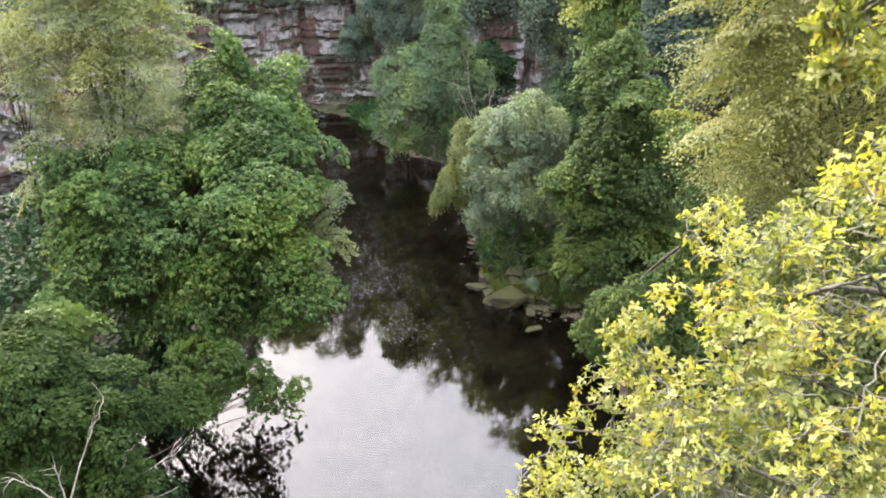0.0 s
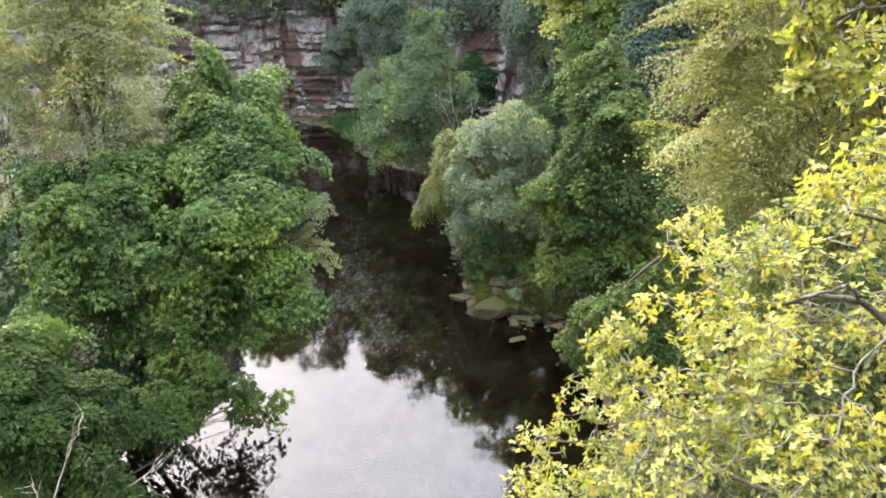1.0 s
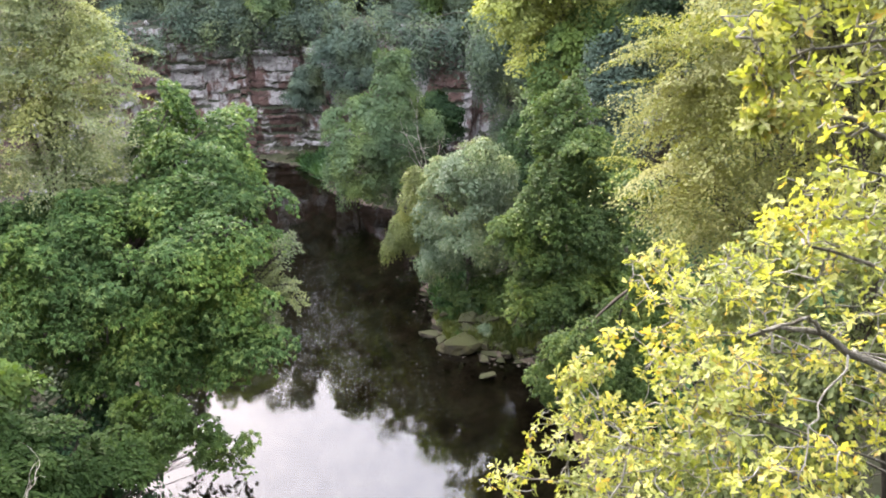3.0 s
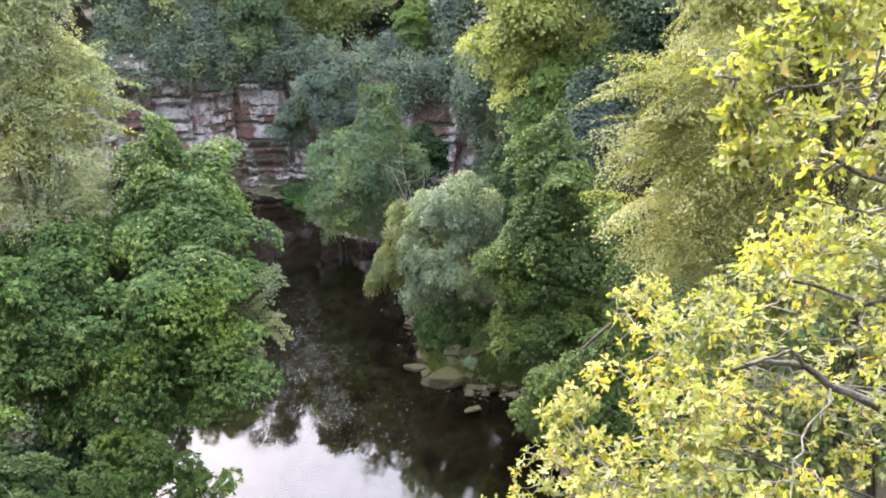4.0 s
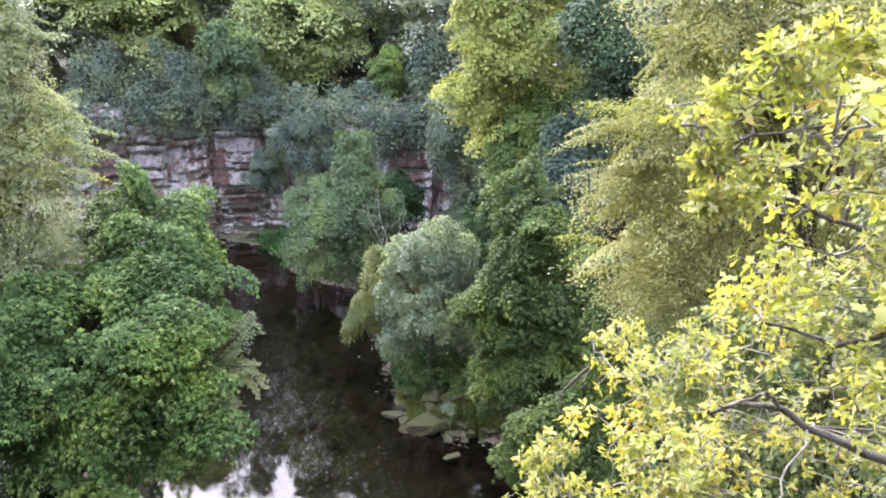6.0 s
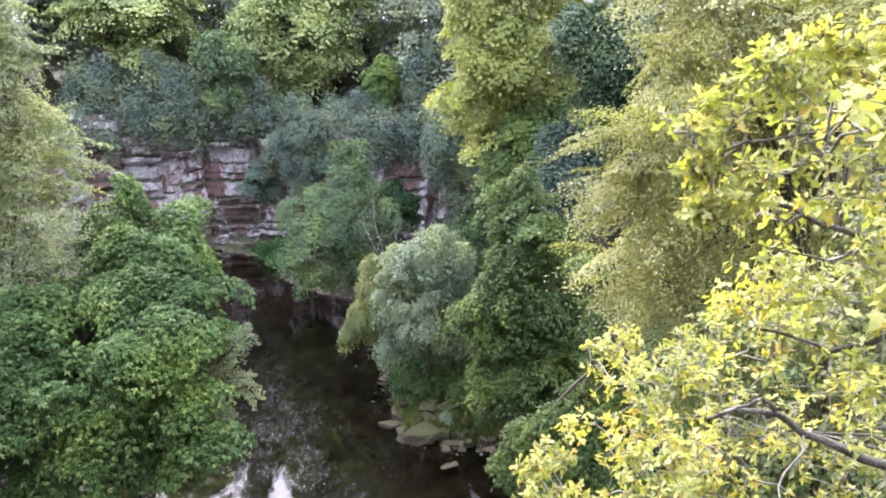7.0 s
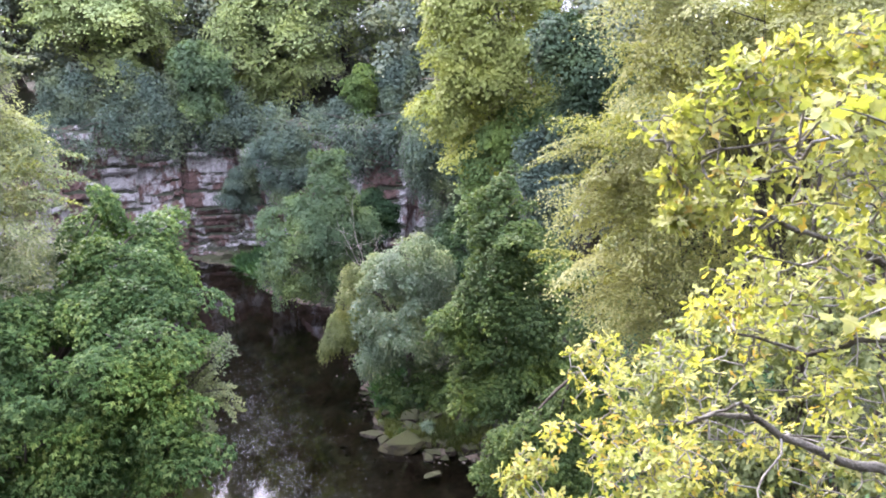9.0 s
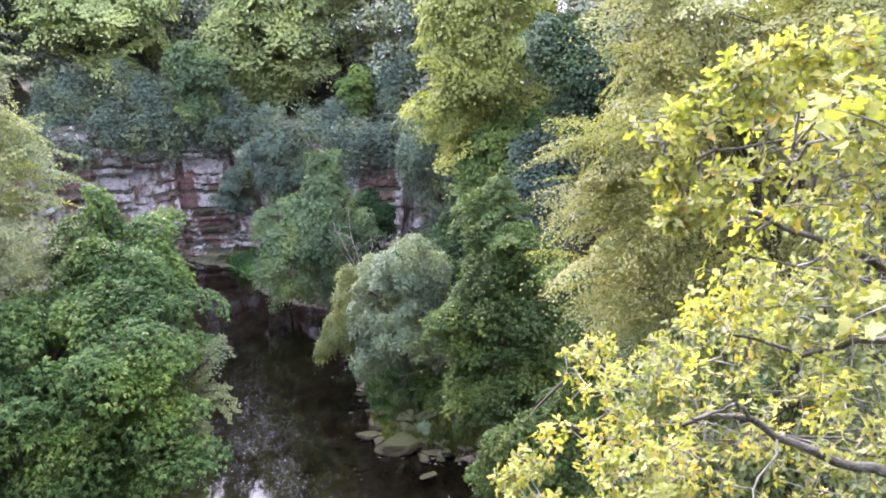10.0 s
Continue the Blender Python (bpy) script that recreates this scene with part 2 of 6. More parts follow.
M_LIPIVY = leaf_mat("clifftop_ivy_leaves", (0.042, 0.078, 0.046), (0.082, 0.135, 0.08), (0.145, 0.205, 0.125), 0.15, 0.55, gloss=0.1, spread=0.6)
M_LIME = leaf_mat("lime_green_leaves", (0.12, 0.18, 0.04), (0.23, 0.31, 0.075), (0.36, 0.44, 0.13), 0.34, 0.6, blotch=0.5, gloss=0.12, spread=0.5)
M_FIELD = leaf_mat("field_maple_leaves", (0.045, 0.095, 0.022), (0.088, 0.165, 0.04), (0.155, 0.25, 0.062), 0.28, 0.6, gloss=0.12, spread=0.5)
# next two: leaf colours paled, with the far wood's haze painted in
M_MAPLE = leaf_mat("clifftop_leaves", (0.14, 0.225, 0.07), (0.265, 0.385, 0.128), (0.4, 0.52, 0.19), 0.26, 0.6, blotch=0.5, gloss=0.12, spread=0.6)
M_PINE = leaf_mat("dark_wood_leaves", (0.085, 0.13, 0.075), (0.17, 0.235, 0.14), (0.27, 0.35, 0.2), 0.22, 0.6, gloss=0.12, spread=0.6)
M_BEECH = leaf_mat("golden_beech_leaves", (0.13, 0.175, 0.045), (0.2, 0.25, 0.07), (0.3, 0.35, 0.11), 0.34, blotch=0.4)
M_OAK = leaf_mat("young_oak_leaves", (0.145, 0.2, 0.035), (0.325, 0.395, 0.092), (0.56, 0.59, 0.23), 0.46, 0.5, drift=2.2, odd=(0.4, 0.28, 0.08))
M_OAKLEAF = leaf_mat("young_oak_leaf", (0.145, 0.2, 0.035), (0.325, 0.395, 0.092), (0.56, 0.59, 0.23), 0.46, 0.5, single=True, odd=(0.4, 0.28, 0.08))
M_HORN = leaf_mat("pale_hornbeam_leaves", (0.08, 0.12, 0.05), (0.13, 0.185, 0.075), (0.21, 0.27, 0.115), 0.3)
M_MAPLELEAF = leaf_mat("maple_leaf", (0.2, 0.27, 0.05), (0.28, 0.34, 0.08), (0.36, 0.4, 0.12), 0.4, 0.45, single=True)
M_GRASS = leaf_mat("bank_grass", (0.042, 0.072, 0.016), (0.072, 0.105, 0.025), (0.115, 0.14, 0.038), 0.25)
M_HERB = leaf_mat("bank_herbs", (0.025, 0.075, 0.02), (0.045, 0.12, 0.035), (0.08, 0.17, 0.05), 0.25)
M_FOAM = rough_mat("river_foam", [(0.3, (0.13, 0.13, 0.122)), (0.7, (0.27, 0.27, 0.255))], 5.0, 30.0, 0.2, 0.7)


# ---- mesh helpers ----
rng = np.random.default_rng(7)


def mesh_of(name, verts, faces, material, smooth=False):
    """A mesh from arrays of corners and triangles or quads."""
    me = bpy.data.meshes.new(name)
    verts, faces = np.asarray(verts, np.float32), np.asarray(faces, np.int32)
    k = faces.shape[1]
    me.vertices.add(len(verts))
    me.vertices.foreach_set("co", verts.ravel())
    me.loops.add(faces.size)
    me.loops.foreach_set("vertex_index", faces.ravel())
    me.polygons.add(len(faces))
    me.polygons.foreach_set("loop_start", np.arange(0, faces.size, k, dtype=np.int32))
    me.polygons.foreach_set("use_smooth", np.full(len(faces), smooth, bool))
    me.update(calc_edges=True)
    me.validate()
    me.materials.append(material)
    return me


def part_of(name, me, parent, label="", kind=""):
    ob = new(name, me)
    ob.parent = parent
    return tagged(ob, label, kind=kind)


def unit(v):
    return v / np.maximum(np.linalg.norm(v, axis=-1, keepdims=True), 1e-9)


def tube(points, radii, sides=7, gnarl=0.0):
    """A tapered limb along points, as corners and quads."""
    p, r = np.asarray(points, float), np.asarray(radii, float)
    d = unit(np.gradient(p, axis=0))
    a = unit(np.cross(d, np.array([0.31, 0.17, 0.93]) if abs(d[0, 2]) < 0.9 else np.array([1.0, 0.2, 0])))
    b = np.cross(d, a)
    th = np.arange(sides) * 2 * np.pi / sides
    ring = a[:, None] * np.cos(th)[None, :, None] + b[:, None] * np.sin(th)[None, :, None]
    bump = 1 + gnarl * rng.normal(size=(len(p), sides, 1))
    v = (p[:, None] + ring * r[:, None, None] * bump).reshape(-1, 3)
    i = np.arange(len(p) - 1)[:, None] * sides
    j, k = np.arange(sides)[None], (np.arange(sides)[None] + 1) % sides
    f = np.stack([i + j, i + k, i + sides + k, i + sides + j], -1).reshape(-1, 4)
    return v, f


def bent(a, b, sag=0.15, n=7, wob=0.06):
    """A gently bent path from a to b that leaves a upwards."""
    a, b = np.asarray(a, float), np.asarray(b, float)
    s = np.linspace(0, 1, n)[:, None]
    long = np.linalg.norm(b - a)
    mid = (a + b) / 2 + np.array([0, 0, sag * long]) + rng.normal(size=3) * wob * long
    return (1 - s) ** 2 * a + 2 * s * (1 - s) * mid + s ** 2 * b


def joined(pieces):
    vs, fs, k = [], [], 0
    for v, f in pieces:
        vs.append(v)
        fs.append(f + k)
        k += len(v)
    return np.concatenate(vs), np.concatenate(fs)


def leaf_cloud(pos, normal, along, size, wide, fold=0.09):
    """Folded diamond leaves, two triangles each."""
    n = unit(normal)
    t = unit(along - n * (along * n).sum(1, keepdims=True))
    w = np.cross(n, t)
    s = size[:, None]
    v = np.stack([pos, pos + t * s * 0.42 + w * s * wide / 2 + n * s * fold, pos + t * s, pos + t * s * 0.42 - w * s * wide / 2 + n * s * fold], 1)
    i = np.arange(len(pos))[:, None] * 4
    f = np.concatenate([i + [[0, 1, 2]], i + [[0, 2, 3]]], 1).reshape(-1, 3)
    return v.reshape(-1, 3), f


def lobed_cloud(pos, normal, along, size, wide, fold=0.1):
    """Three-pointed leaves, four triangles each."""
    n = unit(normal)
    t = unit(along - n * (along * n).sum(1, keepdims=True))
    w = np.cross(n, t)
    s = size[:, None]
    rim = ((0, 0, 0), (0.5, 0.56, -fold), (0.5, 0.2, fold), (1.0, 0, -fold), (0.5, -0.2, fold), (0.5, -0.56, -fold))
    v = np.stack([pos + s * (t * a + w * b * wide + n * c) for a, b, c in rim], 1)
    i = np.arange(len(pos))[:, None] * 6
    f = np.concatenate([i + [[0, k + 1, k]] for k in range(1, 5)], 1).reshape(-1, 3)
    return v.reshape(-1, 3), f


def sphere_dirs(n, low=-0.75):
    z = rng.uniform(low, 1, n)
    a = rng.uniform(0, 2 * np.pi, n)
    q = np.sqrt(1 - z * z)
    return np.stack([q * np.cos(a), q * np.sin(a), z], 1)


def crown_leaves(lobes, count, leaf, wide=0.8, bunch=0.5, squash=0.5, reach=1.15, cover=1.0, droop=0.25, upness=0.8, ragged=0.16, low=-0.7, trail=0.0, loose=0.12, kids=6, lobed=False):
    """Leaves in domed bunches set unevenly over the lobes of a crown: full above, thin below, with gaps between."""
    lo = np.asarray(lobes, float)
    # break each lobe into lesser ones, so that no ball shows
    kd = sphere_dirs(kids * len(lo), -0.6)
    kr = np.repeat(lo[:, 3], kids)
    lo = np.concatenate([lo * np.array([1, 1, 1, 0.72]), np.concatenate([np.repeat(lo[:, :3], kids, 0) + kd * (kr * rng.uniform(0.4, 0.72, len(kr)))[:, None], (kr * rng.uniform(0.32, 0.52, len(kr)))[:, None]], 1)])
    m = int(max(12, cover * 1.75 * (lo[:, 3] ** 2).sum() / bunch ** 2))
    pick = rng.choice(len(lo), 4 * m, p=lo[:, 3] ** 2 / (lo[:, 3] ** 2).sum())
    u = sphere_dirs(4 * m, low)
    depth = 0.92 + rng.normal(size=4 * m) * ragged
    c = lo[pick, :3] + u * (lo[pick, 3] * depth)[:, None]
    inside = np.zeros(4 * m, bool)
    for k, q in enumerate(lo):
        inside |= (np.linalg.norm(c - q[:3], axis=1) < 0.7 * q[3]) & (pick != k)
    # keep few bunches on sides facing away from (-2, 8), near the viewpoint
    view_side = unit(np.array([-2.0, 8.0]) - c[:, :2])
    far_side = (u[:, :2] * view_side).sum(1) < -0.2
    keep = np.where((~inside | (rng.random(4 * m) < 0.1)) & (~far_side | (rng.random(4 * m) < 0.22)))[0][:m]
    c, u = c[keep], u[keep]
    size = bunch * np.exp(np.clip(rng.normal(size=len(c)) * 0.28, -0.6, 0.4))
    share = size ** 2 / (size ** 2).sum()
    idx = rng.choice(len(c), count, p=share)
    up = np.array([0, 0, 1.0])
    axis_ = unit(u * 0.6 + up * upness + rng.normal(size=u.shape) * 0.18)
    out = unit(u - axis_ * (u * axis_).sum(1, keepdims=True) + rng.normal(size=u.shape) * 0.2)
    side = np.cross(axis_, out)
    d = sphere_dirs(count, -0.25)
    q = rng.random(count) ** 0.35 * 1.05
    stray = rng.random(count) < loose
    q = np.where(stray, q * 1.35, q)[:, None]
    A, O, S, z = axis_[idx], out[idx], side[idx], size[idx, None]
    pos = c[idx] + z * q * (O * d[:, :1] * reach + S * d[:, 1:2] + A * (d[:, 2:] * squash))
    pos[:, 2] -= droop * size[idx] * (d[:, 0] ** 2 + d[:, 1] ** 2) * q[:, 0] ** 2 + trail * size[idx] * rng.random(count) ** 2
    nor = unit(A * (d[:, 2:] + 0.35) + O * d[:, :1] * squash + S * d[:, 1:2] * squash) + rng.normal(size=pos.shape) * 0.28
    alo = O * (d[:, :1] + 0.3) + S * d[:, 1:2] + rng.normal(size=pos.shape) * 0.55 - up * droop
    return (lobed_cloud if lobed else leaf_cloud)(pos, nor, alo, leaf * rng.uniform(0.6, 1.3, count), wide), c


def tree(name, label, category, lobes, base, mat, count, leaf, trunk_r=0.2, bark=None, limbs=7, group="", twigs=0, foot_z=None, **style):
    """A tree or bush: tapered trunk, main limbs, and a crown of leaves."""
    bark = bark or M_BARK
    lo = np.asarray(lobes, float)
    root = tagged(new(name), label, category, group)
    foot = np.array([base[0], base[1], ground_z(base[0], base[1]) - 0.15 if foot_z is None else foot_z])
    root.location = foot
    off = -foot
    w = lo[:, 3:] ** 2
    mid = (lo[:, :3] * w).sum(0) / w.sum()
    top = lo[np.argmax(lo[:, 2])]
    fork = foot + (mid - foot) * 0.62
    fork[2] = max(foot[2] + 0.3, min(fork[2], lo[:, 2].min() + 0.3 * np.ptp(lo[:, 2]) + 0.2))
    path = np.concatenate([bent(foot, fork, 0.1, 6, 0.03), bent(fork, top[:3], 0.05, 6, 0.04)[1:]])
    rad = trunk_r * np.linspace(1.15, 0.12, len(path))
    rad[0] *= 1.35
    v, f = tube(path + off, rad, 9, 0.05)
    stem = part_of("trunk", mesh_of("trunk", v, f, bark, True), root)
    order = np.argsort(-lo[:, 3])[:limbs]
    for k in order:
        a = path[rng.integers(3, len(path) - 3)]
        b = lo[k, :3] + rng.normal(size=3) * lo[k, 3] * 0.15
        q = bent(a, b, 0.12, 8, 0.06)
        pieces = [tube(q + off, trunk_r * 0.45 * np.linspace(1, 0.18, 8), 6, 0.05)]
        for _ in range(4 + twigs):
            s = q[rng.integers(3, 8)]
            e = lo[k, :3] + sphere_dirs(1, -0.5)[0] * lo[k, 3] * rng.uniform(0.6, 0.95)
            pieces.append(tube(bent(s, e, 0.08, 5, 0.08) + off, trunk_r * 0.16 * np.linspace(1, 0.25, 5), 4))
        part_of("limb", mesh_of("limb", *joined(pieces), bark, True), stem)
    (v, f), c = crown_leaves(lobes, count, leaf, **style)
    part_of("crown", mesh_of("crown", v + off, f, mat), root, kind="stuff")
    return root


# ---- the lie of the land ----
RIGHT_SHORE = [(7, -300), (6.5, -20), (5.8, 10), (5.7, 20), (5.4, 23), (5.3, 24.5), (3.7, 24.8), (2.3, 25.7), (1.7, 27.5), (1.6, 31), (1.0, 36), (1.1, 39), (-0.3, 43), (-3, 44.4), (-4.4, 47.8), (-6.5, 52.6), (-9.8, 55.4), (-15, 51.5), (-25, 42), (-40, 34), (-300, 20)]
LEFT_SHORE = [(-300, 4), (-40, 22), (-22, 32), (-15, 40), (-11, 40), (-9.5, 32), (-9.2, 25), (-9.6, 18), (-9.4, 14.5), (-7.5, 12), (-7, 6), (-8, -20), (-9, -300)]
CLIFF_LINE = [(-300, 22), (-60, 32), (-40, 35.5), (-25, 43.5), (-17, 51.3), (-12, 55.2), (-8, 56.6), (-4.5, 55.2), (-1.5, 51.5), (1.0, 48.8), (4, 47.3), (7, 45.6), (11, 42.5), (15, 38), (18, 31), (20, 22), (22, 8), (24, -20), (26, -300)]


def to_line(x, y, line):
    """Distance from points to a polyline."""
    p = np.stack([x, y], -1)[..., None, :]
    a, b = np.array(line[:-1], float), np.array(line[1:], float)
    ab = b - a
    s = np.clip(((p - a) * ab).sum(-1) / (ab ** 2).sum(-1), 0, 1)
    return np.sqrt(((p - a - s[..., None] * ab) ** 2).sum(-1)).min(-1)


def within(x, y, ring):
    inside = np.zeros(np.shape(x), bool)
    for (xa, ya), (xb, yb) in zip(ring, ring[1:] + ring[:1]):
        cross = (ya > y) != (yb > y)
        inside ^= cross & (x < (xb - xa) * (y - ya) / (yb - ya if yb != ya else 1e-9) + xa)
    return inside


def ground_height(x, y):
    x, y = np.asarray(x, float), np.asarray(y, float)
    shore = np.minimum(to_line(x, y, RIGHT_SHORE), to_line(x, y, LEFT_SHORE))
    wet = within(x, y, RIGHT_SHORE + LEFT_SHORE)
    rim = to_line(x, y, CLIFF_LINE)
    beyond = within(x, y, CLIFF_LINE + [(2000, -300), (2000, 2000), (-2000, 2000), (-2000, 22)])
    wob = 0.35 * np.sin(0.9 * x + 0.4 * y) * np.sin(0.7 * y - 0.3 * x) + 0.15 * np.sin(2.3 * x + 1.1) * np.sin(2.1 * y)
    right = x > np.interp(y, [-300, 0, 20, 40, 55, 80], [0, 0, -1, -4, -10, -20])
    slope = np.where(right, 0.5, np.where(y < 13, 1.0, 0.33))
    shelf = np.where(right, np.clip(shore, 0, 2.5) * 0.22, np.clip(shore, 0, 1) * 0.3)
    bank = 0.05 + shelf + slope * np.maximum(0, shore - np.where(right, 2.0, 0.6))
    bank = np.minimum(bank, np.where(right, 8.5, 7.5)) + wob * np.clip(shore / 3, 0, 1)
    high = 8.6 + 0.3 * np.clip(rim, 0, 25) + 0.02 * np.clip(rim - 25, 0, 300) + wob
    step = np.clip((rim - 0.5) / 1.6, 0, 1)
    low = np.where(wet, -0.04 - np.minimum(1.8, 0.12 * shore + 0.04 * shore ** 2), bank)
    z = np.where(beyond, np.minimum(low, 1.0) * (1 - step) + high * step, low)
    # unseen hill added behind the viewpoint and left side raised, to shade the gorge
    back = np.clip((-4 - y) / 11, 0, 1)
    left = np.clip((-13.5 - x) / 12, 0, 1) * np.clip((25 - y) / 8, 0, 1)
    return np.maximum(z, np.where(back > 0, -1 + 32 * back * back * (3 - 2 * back), z)) + 15 * left * left * (3 - 2 * left) * (1 - back)


def ground_z(x, y):
    return float(ground_height(np.array([x]), np.array([y]))[0])


def axis(lo, hi, fine_lo, fine_hi, step):
    mid = np.arange(fine_lo, fine_hi + step / 2, step)
    out = np.geomspace(1, 1 + hi - fine_hi, 22)[1:] - 1 + fine_hi
    inn = fine_lo - (np.geomspace(1, 1 + fine_lo - lo, 22)[1:] - 1)[::-1]
    return np.concatenate([inn, mid, out])


def build_ground():
    gx, gy = axis(-1500, 1500, -42, 30, 0.6), axis(-1500, 1500, -6, 75, 0.6)
    X, Y = np.meshgrid(gx, gy)
    Z = ground_height(X, Y) + 0.05 * rng.normal(size=X.shape)
    v = np.stack([X, Y, Z], -1).reshape(-1, 3)
    i, j = np.meshgrid(np.arange(len(gy) - 1), np.arange(len(gx) - 1), indexing="ij")
    k = (i * len(gx) + j).ravel()
    f = np.stack([k, k + 1, k + 1 + len(gx), k + len(gx)], 1)
    me = mesh_of("ground", v, f, M_GROUND, True)
    me.materials.append(M_BED)
    zc = v[f, 2].mean(1)
    me.polygons.foreach_set("material_index", (zc < 0.06).astype(np.int32))
    tagged(new("ground", me), "dark leaf-littered woodland banks and brown river bed", "ground", kind="structure")


def build_water():
    bm = bmesh.new()
    gx, gy = np.linspace(-320, 40, 60), np.linspace(-320, 80, 60)
    grid = [[bm.verts.new((x, y, 0.0)) for x in gx] for y in gy]
    for a, b in zip(grid, grid[1:]):
        for k in range(len(gx) - 1):
            bm.faces.new((a[k], a[k + 1], b[k + 1], b[k]))
    me = bpy.data.meshes.new("river_water")
    bm.to_mesh(me)
    bm.free()
    me.materials.append(M_WATER)
    tagged(new("river_water", me), "still dark peat-brown river mirroring trees and sky", "water", kind="structure")


def build_cliff():
    """Bedded rock along the cliff line: beds stand out or lie back, broken by upright joints."""
    line = np.array(CLIFF_LINE[1:16], float)
    seg = np.linalg.norm(np.diff(line, axis=0), axis=1)
    S = np.concatenate([[0], np.cumsum(seg)])
    s = np.arange(0, S[-1], 0.19)
    # round the corners of the line
    px, py = np.interp(s, S, line[:, 0]), np.interp(s, S, line[:, 1])
    ker = np.ones(21) / 21
    px = np.convolve(np.pad(px, 10, "edge"), ker, "valid")
    py = np.convolve(np.pad(py, 10, "edge"), ker, "valid")
    tx, ty = np.gradient(px), np.gradient(py)
    n = unit(np.stack([ty, -tx], 1))
    z = np.arange(-1.2, 10.2, 0.13)
    beds, zz = [-1.3], -1.3
    while zz < 11:
        zz += rng.uniform(0.22, 0.5) if zz < 3.2 else rng.uniform(0.35, 1.3)
        beds.append(zz)
    beds = np.array(beds)
    warp = np.array([1.1 * noise.noise((a * 0.11, 5.0, 0)) + 0.35 * noise.noise((a * 0.5, 1.0, 0)) for a in s])
    panel = np.searchsorted(np.cumsum(rng.uniform(1.6, 4.5, 60)), s)
    warp += rng.uniform(-0.55, 0.55, 61)[panel]
    bed = np.searchsorted(beds, np.clip(z[:, None] + warp[None], -1.25, 10.9)) - 1
    off = np.zeros((len(z), len(s)))
    for k in range(len(beds)):
        rows = bed == k
        if not rows.any():
            continue
        cuts = np.cumsum(rng.uniform(0.7, 3.0, 160) * (1 if beds[k] < 3 else 1.8))
        block = np.searchsorted(cuts, s + 0.15 * rng.normal(size=len(s)))
        jut = rng.normal(size=200) * (0.14 if beds[k] < 3 else 0.28)
        off[rows] = (np.broadcast_to(jut[block], bed.shape) + rng.normal() * (0.09 if beds[k] < 3.2 else 0.06))[rows]
    # open joints between the beds, and here and there upright ones
    seam = np.zeros(off.shape, bool)
    seam[1:] = bed[1:] != bed[:-1]
    gape = np.array([noise.noise((a * 0.45, 11.0, 0)) for a in s])
    off -= seam * np.clip(0.15 + 0.5 * gape, 0, 0.45)[None] * np.where(z < 3, 0.45, 1.0)[:, None]
    upright = np.concatenate([[False], panel[1:] != panel[:-1]])
    off -= 0.3 * (upright | np.roll(upright, 1))[None]
    off += (rng.normal(size=61) * 0.22)[panel][None]
    big = np.array([[noise.noise((a * 0.16, h * 0.18, 3.0)) for a in s[::4]] for h in z[::4]])
    bigf = np.array([np.interp(s, s[::4], r) for r in big])
    bigf = np.array([np.interp(z, z[::4], bigf[:, c]) for c in range(bigf.shape[1])]).T
    off += 1.1 * bigf + 0.03 * rng.normal(size=off.shape)
    off += np.interp(z, [-1.2, 0.3, 0.6, 1.1, 2.5, 8, 10.2], [1.3, 1.1, 0.8, 0.5, 0.2, 0.0, -0.7])[:, None]
    top = 9.6 + 0.9 * np.array([noise.noise((a * 0.35, 7.0, 0)) for a in s]) + 0.5 * np.array([noise.noise((a * 1.3, 2.0, 0)) for a in s])
    over = np.maximum(0, z[:, None] - top[None])
    off -= 1.6 * over
    P = np.stack([px[None] + n[None, :, 0] * off, py[None] + n[None, :, 1] * off, np.broadcast_to(z[:, None], off.shape) + 0.03 * rng.normal(size=off.shape)], -1)
    v = P.reshape(-1, 3)
    i, j = np.meshgrid(np.arange(len(z) - 1), np.arange(len(s) - 1), indexing="ij")
    k = (i * len(s) + j).ravel()
    f = np.stack([k, k + 1, k + 1 + len(s), k + len(s)], 1)
    tagged(new("cliff", mesh_of("cliff", v, f, M_CLIFF)), "bedded red sandstone cliff streaked with pale lime", "cliff", kind="structure")


build_ground()
build_water()
build_cliff()


